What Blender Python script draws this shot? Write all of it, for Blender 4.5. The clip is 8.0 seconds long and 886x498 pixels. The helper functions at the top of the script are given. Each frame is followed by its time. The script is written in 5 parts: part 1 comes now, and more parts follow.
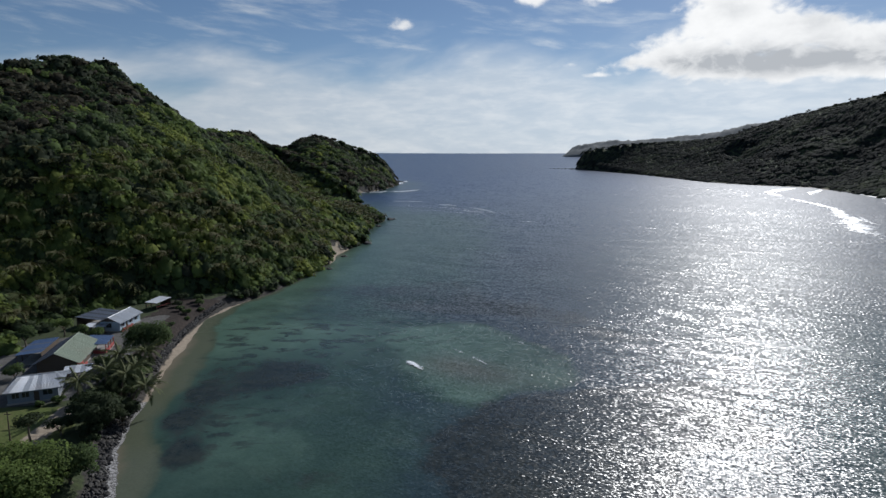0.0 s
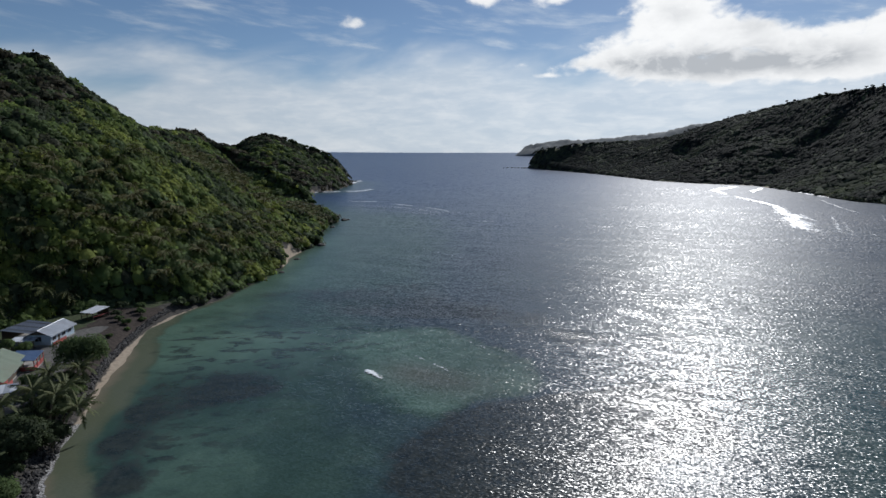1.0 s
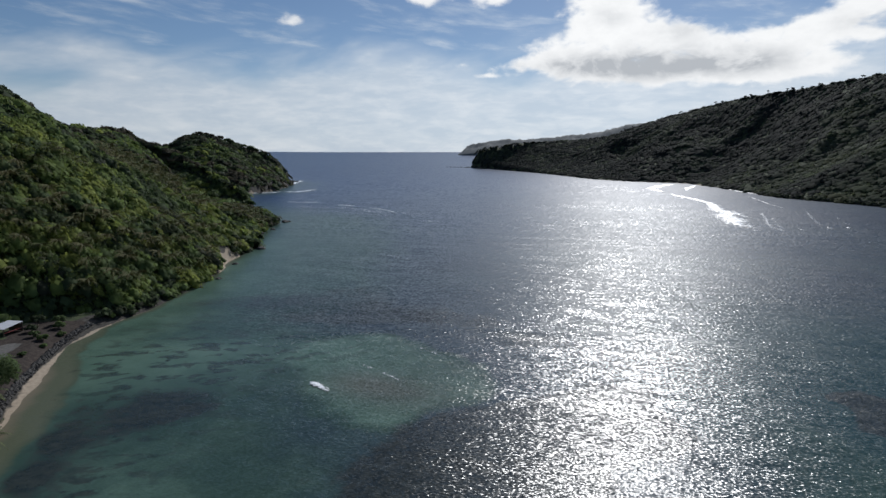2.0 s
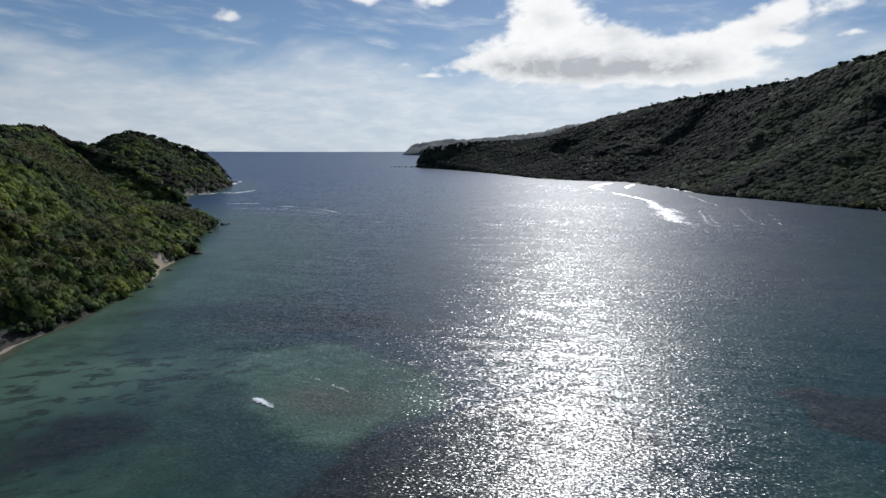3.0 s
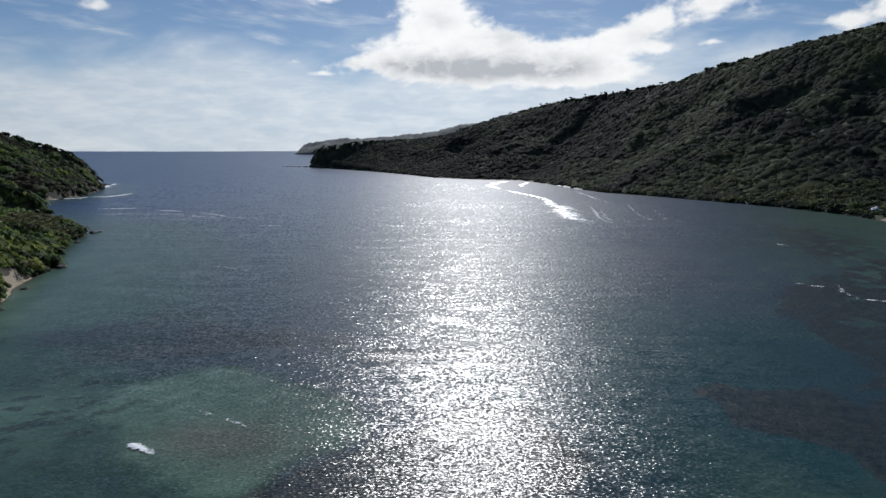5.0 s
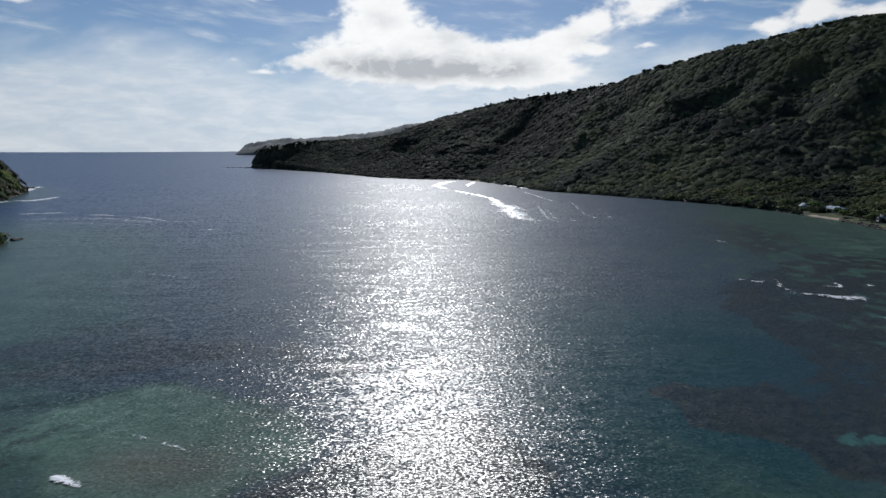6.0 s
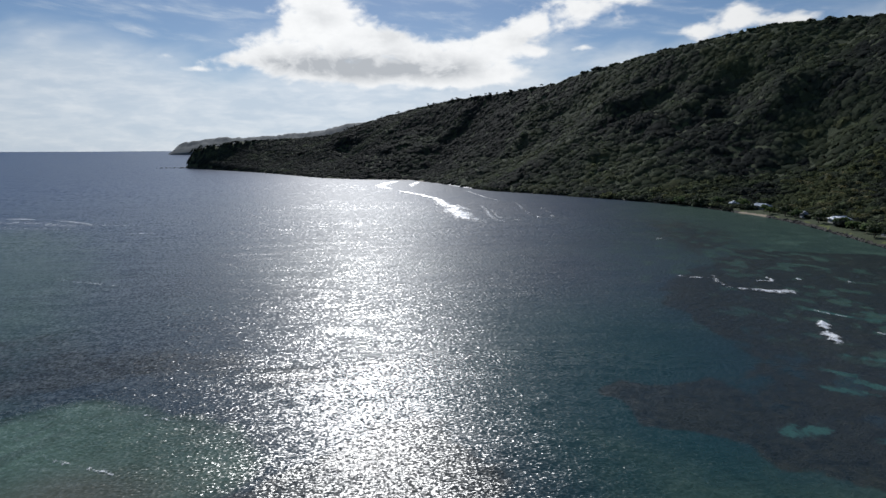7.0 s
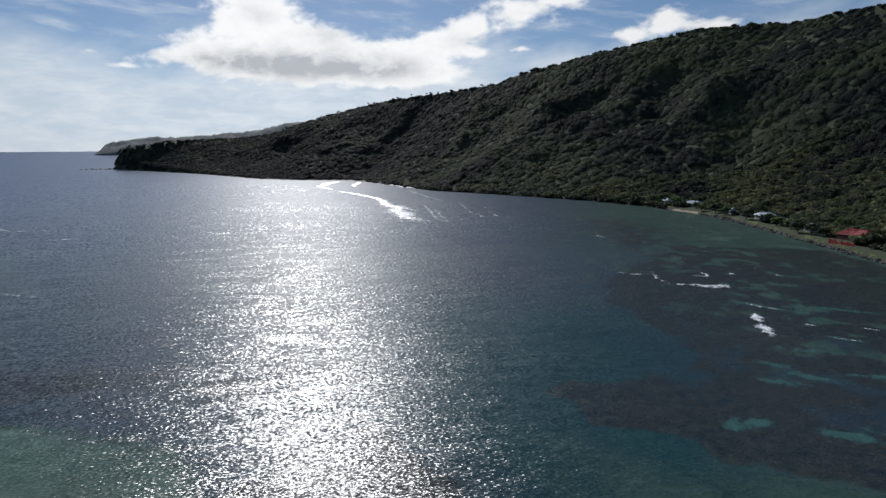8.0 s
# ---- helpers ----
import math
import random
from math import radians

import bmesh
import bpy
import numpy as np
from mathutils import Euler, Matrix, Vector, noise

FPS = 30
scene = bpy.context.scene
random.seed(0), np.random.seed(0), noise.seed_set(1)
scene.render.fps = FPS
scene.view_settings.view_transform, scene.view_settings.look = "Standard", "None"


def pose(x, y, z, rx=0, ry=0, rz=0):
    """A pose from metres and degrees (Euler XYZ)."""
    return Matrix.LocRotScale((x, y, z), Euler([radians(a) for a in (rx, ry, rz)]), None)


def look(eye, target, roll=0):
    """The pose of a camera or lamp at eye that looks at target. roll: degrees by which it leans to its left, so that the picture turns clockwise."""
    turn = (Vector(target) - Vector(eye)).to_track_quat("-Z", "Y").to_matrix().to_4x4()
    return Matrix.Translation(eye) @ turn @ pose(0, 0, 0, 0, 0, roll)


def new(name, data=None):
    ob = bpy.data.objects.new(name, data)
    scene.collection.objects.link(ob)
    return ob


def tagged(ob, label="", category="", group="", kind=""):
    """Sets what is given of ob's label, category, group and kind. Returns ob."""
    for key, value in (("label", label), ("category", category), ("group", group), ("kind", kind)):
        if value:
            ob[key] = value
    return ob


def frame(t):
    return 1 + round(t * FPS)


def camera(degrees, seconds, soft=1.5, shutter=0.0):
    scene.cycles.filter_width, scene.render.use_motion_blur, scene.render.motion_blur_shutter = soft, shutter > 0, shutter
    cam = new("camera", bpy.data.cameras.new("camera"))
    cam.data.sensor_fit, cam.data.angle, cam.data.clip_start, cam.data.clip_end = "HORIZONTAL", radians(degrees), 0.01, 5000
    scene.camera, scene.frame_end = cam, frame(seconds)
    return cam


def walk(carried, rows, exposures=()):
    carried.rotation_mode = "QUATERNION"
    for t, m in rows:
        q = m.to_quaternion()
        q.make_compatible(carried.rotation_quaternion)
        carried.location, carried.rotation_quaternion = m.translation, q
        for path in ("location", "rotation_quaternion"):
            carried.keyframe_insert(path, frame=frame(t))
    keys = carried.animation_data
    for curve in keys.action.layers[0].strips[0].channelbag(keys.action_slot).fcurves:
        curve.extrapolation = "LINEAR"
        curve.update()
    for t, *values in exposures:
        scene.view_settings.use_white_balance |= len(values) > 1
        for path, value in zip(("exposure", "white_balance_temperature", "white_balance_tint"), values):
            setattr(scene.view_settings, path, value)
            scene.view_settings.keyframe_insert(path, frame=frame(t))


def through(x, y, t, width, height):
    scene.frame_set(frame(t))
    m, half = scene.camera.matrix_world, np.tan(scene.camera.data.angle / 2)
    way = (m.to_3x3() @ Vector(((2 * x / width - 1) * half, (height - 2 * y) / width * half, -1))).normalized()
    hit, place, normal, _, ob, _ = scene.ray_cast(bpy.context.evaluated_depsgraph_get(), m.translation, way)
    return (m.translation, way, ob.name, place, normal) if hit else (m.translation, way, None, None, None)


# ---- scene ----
cam = camera(73.8, 8.0)
# seconds, x, y, z, yaw, pitch, roll
ROWS = [
    (0.0, 0.00, -0.00, 49.69, -0.00, -9.25, 0.19),
    (0.5, -0.57, 2.64, 49.66, -2.11, -9.27, 0.19),
    (1.0, -0.94, 5.41, 49.67, -4.46, -9.31, 0.23),
    (1.5, -1.18, 8.30, 49.59, -7.18, -9.33, 0.19),
    (3.0, -1.38, 17.43, 49.26, -15.30, -9.36, 0.13),
    (3.5, -1.25, 20.48, 49.15, -17.89, -9.38, 0.08),
    (4.0, -1.00, 23.42, 49.09, -20.36, -9.39, 0.09),
    (4.5, -0.67, 26.14, 49.11, -22.84, -9.41, 0.10),
    (6.0, 0.87, 33.32, 49.35, -30.54, -9.43, -0.11),
    (6.5, 1.51, 35.04, 49.34, -33.30, -9.46, -0.07),
    (7.0, 2.13, 36.54, 49.30, -36.01, -9.46, -0.09),
    (7.5, 2.72, 37.97, 49.40, -38.75, -9.47, -0.13),
    (8.0, 3.31, 39.33, 49.53, -41.59, -9.50, -0.18),
]
walk(cam, [(t, pose(x, y, z, 90 + pitch, 0, yaw) @ pose(0, 0, 0, 0, 0, roll)) for t, x, y, z, yaw, pitch, roll in ROWS])

# ---- world ----
SUN_AZ, SUN_EL = radians(28.3), radians(33.0)
scene.view_settings.exposure = 0.0
sun_data = bpy.data.lights.new("sun", "SUN")
sun_data.energy, sun_data.angle, sun_data.color = 3.1, radians(0.6), (0.985, 0.99, 1.0)
sun = new("sun", sun_data)
sun.matrix_world = look((0, 0, 0), (-math.sin(SUN_AZ) * math.cos(SUN_EL), -math.cos(SUN_AZ) * math.cos(SUN_EL), -math.sin(SUN_EL)))


class Nodes:
    """Short forms for building a node tree."""

    def __init__(self, tree):
        self.tree = tree
        tree.nodes.clear()

    def add(self, kind, _props=None, **inputs):
        n = self.tree.nodes.new(kind)
        for key, value in (_props or {}).items():
            setattr(n, key, value)
        for key, value in inputs.items():
            self.put(n, key.replace("_", " "), value)
        return n

    def put(self, n, key, value):
        socket = n.inputs[int(key[1:])] if key[0] == "i" and key[1:].isdigit() else n.inputs[key]
        if isinstance(value, bpy.types.NodeSocket):
            self.tree.links.new(value, socket)
        else:
            socket.default_value = value

    def math(self, op, a, b=0.0, c=0.0, clamp=False):
        return self.add("ShaderNodeMath", {"operation": op, "use_clamp": clamp}, i0=a, i1=b, i2=c).outputs[0]

    def vmath(self, op, a, b=(0, 0, 0)):
        return self.add("ShaderNodeVectorMath", {"operation": op}, i0=a, i1=b).outputs[0]

    def noise(self, vec, scale, detail=4.0, rough=0.55, distort=0.0):
        return self.add("ShaderNodeTexNoise", Vector=vec, Scale=scale, Detail=detail, Roughness=rough, Distortion=distort).outputs[0]

    def ramp(self, fac, lo, hi, a=0.0, b=1.0):
        n = self.add("ShaderNodeMapRange", {"interpolation_type": "SMOOTHSTEP"}, Value=fac)
        for k, v in zip((1, 2, 3, 4), (lo, hi, a, b)):
            self.put(n, "i%d" % k, v)
        return n.outputs[0]

    def mix(self, fac, a, b, blend="MIX"):
        n = self.add("ShaderNodeMix", {"data_type": "RGBA", "blend_type": blend})
        for k, v in ((0, fac), (6, a), (7, b)):
            self.put(n, "i%d" % k, v)
        return n.outputs[2]

    def attr(self, name):
        return self.add("ShaderNodeAttribute", {"attribute_name": name}).outputs["Fac"]

    def scaled(self, vec, sx, sy, sz):
        return self.vmath("MULTIPLY", vec, (sx, sy, sz))


def build_sky():
    world = bpy.data.worlds.new("sky")
    scene.world = world
    world.use_nodes = True
    g = Nodes(world.node_tree)
    sky = g.add("ShaderNodeTexSky", {"sky_type": "NISHITA", "sun_disc": False, "sun_elevation": SUN_EL, "sun_rotation": SUN_AZ,
                                     "altitude": 40.0, "air_density": 0.85, "dust_density": 0.2, "ozone_density": 4.6}).outputs[0]
    ray = g.add("ShaderNodeTexCoord").outputs["Generated"]
    xyz = g.add("ShaderNodeSeparateXYZ", Vector=ray).outputs
    az = g.math("MULTIPLY", g.math("ARCTAN2", xyz[0], xyz[1]), 57.2958)
    el = g.math("MULTIPLY", g.math("ARCSINE", xyz[2]), 57.2958)
    flat = g.add("ShaderNodeCombineXYZ", X=az, Y=g.math("MULTIPLY", el, 1.7)).outputs[0]

    def bank(spots, shift):
        """Where the heaped clouds lie: the sum of soft ellipses (azimuth, elevation, half widths, weight)."""
        total = 0.0
        for a, e, w, h, k in spots:
            da = g.math("DIVIDE", g.math("SUBTRACT", az, a), w)
            de = g.math("DIVIDE", g.math("SUBTRACT", el, e - shift), h)
            r = g.math("ADD", g.math("MULTIPLY", da, da), g.math("MULTIPLY", de, de))
            total = g.math("ADD", g.math("MULTIPLY", g.math("POWER", 2.718, g.math("MULTIPLY", r, -1.0)), k), total)
        return total

    spots = [(17.3, 8.1, 2.6, 0.7, 0.85), (21.0, 8.9, 3.2, 1.3, 1.0), (25.0, 10.3, 4.0, 2.4, 1.2), (24.6, 13.6, 3.4, 2.0, 1.0), (30.0, 9.4, 3.6, 1.9, 1.1), (34.6, 8.5, 3.4, 1.6, 1.0),
             (29.5, 6.7, 6.0, 1.1, 1.0), (22.5, 7.1, 3.6, 0.8, 0.85), (37.5, 6.9, 4.6, 1.3, 1.0), (40.6, 9.4, 2.8, 1.2, 1.0), (37.6, 8.7, 3.0, 1.2, 1.0), (41.0, 7.2, 3.0, 0.9, 0.85), (43.6, 10.8, 2.8, 1.3, 1.0), (48.2, 12.5, 3.6, 1.5, 1.0), (53.0, 13.4, 2.6, 1.0, 0.9), (45.0, 8.9, 2.2, 0.5, 0.65),
             (58.6, 9.9, 1.7, 1.0, 1.0), (61.6, 10.9, 2.0, 1.2, 1.0), (65.4, 10.3, 2.8, 0.6, 0.9), (8.0, 13.9, 2.0, 1.0, 0.95), (14.0, 13.8, 2.8, 1.1, 1.0), (49.0, 9.1, 1.3, 0.35, 0.75), (-3.9, 11.4, 1.5, 0.6, 0.72),
             (11.5, 7.9, 1.1, 0.3, 0.62), (14.0, 7.0, 2.4, 0.3, 0.62), (75.0, 16.0, 8.0, 3.0, 0.9), (30.0, 24.0, 12.0, 6.0, 0.8), (-60.0, 18.0, 20.0, 5.0, 0.7), (140.0, 20.0, 30.0, 6.0, 0.8), (210.0, 22.0, 30.0, 6.0, 0.8)]
    bulge = g.add("ShaderNodeTexVoronoi", {"feature": "SMOOTH_F1"}, Vector=g.vmath("ADD", flat, g.vmath("MULTIPLY", g.add("ShaderNodeTexNoise", Vector=flat, Scale=0.5, Detail=4.0).outputs["Color"], (1.6, 1.6, 0.0))), Scale=0.55, Smoothness=0.5, Detail=2.0).outputs["Distance"]
    puff = g.math("ADD", g.math("MULTIPLY", g.noise(flat, 0.40, 8.0, 0.58, 0.3), 0.66), g.math("MULTIPLY", g.math("SUBTRACT", 1.0, g.math("MULTIPLY", bulge, 0.6)), 0.28))
    broad = g.noise(flat, 0.16, 3.0, 0.5, 0.2)
    body = g.math("MINIMUM", g.math("MULTIPLY", bank(spots, 0.0), 1.2), 1.3)
    heap = g.math("ADD", body, g.math("ADD", g.math("MULTIPLY", g.math("SUBTRACT", puff, 0.5), 2.5), g.math("MULTIPLY", g.math("SUBTRACT", broad, 0.5), 0.5)))
    cover = g.ramp(heap, 0.30, 1.02)
    # the heaps stand against the sun: bright tops, grey in the thick of the base
    thick = [(30.0, 7.7, 6.5, 1.3, 1.0), (24.0, 7.5, 4.5, 1.1, 0.85), (36.5, 7.4, 3.5, 0.9, 0.65), (20.0, 7.8, 2.6, 0.5, 0.5), (31.0, 10.3, 2.2, 0.7, 0.4), (25.0, 11.8, 2.0, 0.9, 0.35), (44.5, 10.0, 2.8, 0.6, 0.4),
             (65.0, 10.0, 2.4, 0.3, 0.4), (140.0, 19.0, 30.0, 5.0, 0.7), (210.0, 21.0, 30.0, 5.0, 0.7)]
    under = g.math("MULTIPLY", bank(thick, 0.0), g.ramp(g.noise(flat, 0.30, 5.0, 0.6, 0.4), 0.34, 0.64, 0.45, 1.15))
    under = g.math("ADD", under, g.math("MULTIPLY", g.math("SUBTRACT", g.noise(flat, 0.55, 5.0, 0.6), 0.5), 0.5), clamp=True)
    heap_colour = g.mix(under, (0.97, 0.985, 1.0, 1), (0.48, 0.51, 0.55, 1))
    # the thin high veil, drawn out along the wind
    long_way = g.add("ShaderNodeCombineXYZ", X=g.math("MULTIPLY", g.math("ADD", az, g.math("MULTIPLY", el, -0.7)), 0.42), Y=g.math("MULTIPLY", el, 0.95)).outputs[0]
    veil = g.noise(long_way, 0.22, 4.0, 0.5, 0.3)
    low = g.math("ADD", g.ramp(el, 2.0, 14.5, 0.42, -0.28), g.ramp(az, -22.0, 4.0, -0.10, 0.04))
    veil = g.ramp(g.math("ADD", veil, low), 0.38, 0.82)
    band = g.noise(g.scaled(long_way, 0.7, 1.7, 1.0), 0.5, 5.0, 0.6)
    cells = g.noise(g.scaled(flat, 0.55, 1.0, 1.0), 0.55, 6.0, 0.62, 0.3)
    veil_colour = g.mix(g.math("ADD", g.math("MULTIPLY", g.ramp(band, 0.35, 0.7), 0.55), g.math("MULTIPLY", g.ramp(cells, 0.40, 0.66), 0.5)), (0.66, 0.77, 0.90, 1), (0.88, 0.95, 1.03, 1))
    # wisps of high ice cloud across the blue
    wind = g.add("ShaderNodeCombineXYZ", X=g.math("MULTIPLY", g.math("ADD", az, g.math("MULTIPLY", el, 1.1)), 0.16), Y=g.math("MULTIPLY", g.math("ADD", el, g.math("MULTIPLY", az, 0.05)), 0.75)).outputs[0]
    wisp = g.math("MULTIPLY", g.ramp(g.noise(wind, 0.8, 8.0, 0.60, 0.25), 0.46, 0.80), g.ramp(el, 4.0, 9.0, 0.0, 0.75))
    bright = g.math("MULTIPLY", g.ramp(g.math("ABSOLUTE", g.math("SUBTRACT", az, math.degrees(SUN_AZ))), 0.0, 70.0, 1.0, 0.72), CLOUD)
    heap_light = g.vmath("SCALE", heap_colour)
    g.put(heap_light.node, "Scale", bright)
    veil_light = g.vmath("SCALE", veil_colour)
    g.put(veil_light.node, "Scale", g.math("MULTIPLY", bright, 0.85))
    colour = g.mix(g.math("MAXIMUM", g.math("MULTIPLY", veil, 0.93), wisp), sky, veil_light)
    colour = g.mix(cover, colour, heap_light)
    back = g.add("ShaderNodeBackground", Color=colour, Strength=SKY)
    g.tree.links.new(back.outputs[0], g.add("ShaderNodeOutputWorld").inputs[0])


SKY, CLOUD = 0.060, 16.4
build_sky()

# ---- materials ----


def material(name):
    m = bpy.data.materials.new(name)
    m.use_nodes = True
    g = Nodes(m.node_tree)
    return m, g


def finish(g, shader):
    g.tree.links.new(shader, g.add("ShaderNodeOutputMaterial").inputs[0])


def place(g):
    return g.add("ShaderNodeNewGeometry").outputs["Position"]


def plain(name, colour, rough=0.6, metal=0.0, vary=0.25, scale=3.0, bump=0.3, spec=0.5, dirt=(0.12, 0.1, 0.08, 1), dirty=0.25):
    """A worn surface: base colour with fine grain, larger stains and a little relief."""
    m, g = material(name)
    pos = g.add("ShaderNodeTexCoord").outputs["Object"]
    fine, broad = g.noise(pos, scale * 6, 3.0), g.noise(pos, scale * 0.35, 4.0)
    rnd = g.add("ShaderNodeObjectInfo").outputs["Random"]
    c = g.mix(g.math("MULTIPLY", g.ramp(broad, 0.45, 0.75), dirty), (*colour, 1), dirt)
    shade = g.math("ADD", g.math("MULTIPLY", g.math("SUBTRACT", fine, 0.5), vary), g.math("ADD", 1.0 - vary * 0.2, g.math("MULTIPLY", rnd, vary * 0.4)))
    out = g.vmath("SCALE", c)
    g.put(out.node, "Scale", shade)
    b = g.add("ShaderNodeBump", Strength=bump, Distance=0.03, Height=fine).outputs[0]
    s = g.add("ShaderNodeBsdfPrincipled", Base_Color=out, Roughness=rough, Metallic=metal, Normal=b)
    g.put(s, "Specular IOR Level", spec)
    finish(g, s.outputs[0])
    return m


def foliage(name, colours, gloss=0.12, through=0.5):
    """Leaves: a tint for each tree from its tint attribute, a shade for each leaf, light that passes through."""
    m, g = material(name)
    tint = g.attr("tint")
    leaf = g.add("ShaderNodeNewGeometry").outputs["Random Per Island"]
    ramp = g.add("ShaderNodeValToRGB", Fac=tint)
    cr = ramp.color_ramp
    while len(cr.elements) < len(colours):
        cr.elements.new(0.5)
    for k, (e, c) in enumerate(zip(cr.elements, colours)):
        e.position, e.color = k / (len(colours) - 1), (*c, 1)
    out = g.vmath("SCALE", ramp.outputs[0])
    g.put(out.node, "Scale", g.math("ADD", 0.72, g.math("MULTIPLY", leaf, 0.56)))
    d = g.add("ShaderNodeBsdfPrincipled", Base_Color=out, Roughness=0.75)
    g.put(d, "Specular IOR Level", gloss)
    t = g.add("ShaderNodeBsdfTranslucent", Color=out)
    finish(g, g.add("ShaderNodeMixShader", i0=through, i1=d.outputs[0], i2=t.outputs[0]).outputs[0])
    return m


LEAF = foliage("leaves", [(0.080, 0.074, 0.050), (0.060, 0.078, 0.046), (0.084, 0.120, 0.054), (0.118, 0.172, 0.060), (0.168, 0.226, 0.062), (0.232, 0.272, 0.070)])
# haze over the bay and shade on its ridge are mixed into these colours
HAZY_LEAF = foliage("hazy_bay_leaves", [(0.036, 0.043, 0.041), (0.052, 0.063, 0.053), (0.086, 0.106, 0.070), (0.100, 0.126, 0.068), (0.124, 0.140, 0.070)], 0.03, 0.62)
PALM_LEAF = foliage("palm_leaves", [(0.066, 0.084, 0.032), (0.112, 0.130, 0.048), (0.190, 0.178, 0.088)], 0.35, 0.35)
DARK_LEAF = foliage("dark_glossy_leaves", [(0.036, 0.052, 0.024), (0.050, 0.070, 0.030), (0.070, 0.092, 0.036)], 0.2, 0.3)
BARK = plain("bark", (0.16, 0.13, 0.10), 0.9, vary=0.5, scale=1.5)


def ground_material():
    m, g = material("ground")
    pos = place(g)
    fine, broad = g.noise(pos, 1.2, 6.0, 0.65), g.noise(pos, 0.12, 5.0, 0.6)
    soil = g.mix(g.ramp(fine, 0.3, 0.7), (0.040, 0.050, 0.026, 1), (0.070, 0.088, 0.040, 1))
    grass = g.mix(g.ramp(broad, 0.35, 0.65), (0.100, 0.130, 0.036, 1), (0.150, 0.150, 0.058, 1))
    grass = g.mix(g.ramp(fine, 0.35, 0.7), grass, (0.100, 0.125, 0.038, 1))
    sand = g.mix(g.ramp(fine, 0.35, 0.7), (0.40, 0.33, 0.25, 1), (0.28, 0.23, 0.175, 1))
    earth = g.mix(g.ramp(fine, 0.3, 0.7), (0.026, 0.020, 0.017, 1), (0.066, 0.052, 0.044, 1))
    rock = g.mix(g.ramp(fine, 0.35, 0.65), (0.036, 0.033, 0.030, 1), (0.085, 0.078, 0.068, 1))
    gravel = g.mix(g.ramp(fine, 0.3, 0.7), (0.095, 0.092, 0.086, 1), (0.165, 0.158, 0.148, 1))
    rubble = g.mix(g.ramp(g.noise(pos, 2.6, 4.0, 0.7), 0.42, 0.6), (0.09, 0.086, 0.082, 1), (0.40, 0.39, 0.38, 1))
    wob = g.math("MULTIPLY", g.math("SUBTRACT", g.noise(pos, 0.5, 5.0, 0.6), 0.5), 0.7)
    c = soil
    for name, colour in (("rock", rock), ("grass", grass), ("earth", earth), ("sand", sand), ("rubble", rubble), ("gravel", gravel)):
        c = g.mix(g.ramp(g.math("ADD", g.attr(name), wob), 0.4, 0.6), c, colour)
    b = g.add("ShaderNodeBump", Strength=0.6, Distance=0.25, Height=fine).outputs[0]
    s = g.add("ShaderNodeBsdfPrincipled", Base_Color=c, Roughness=0.95, Normal=b)
    g.put(s, "Specular IOR Level", 0.2)
    finish(g, s.outputs[0])
    return m


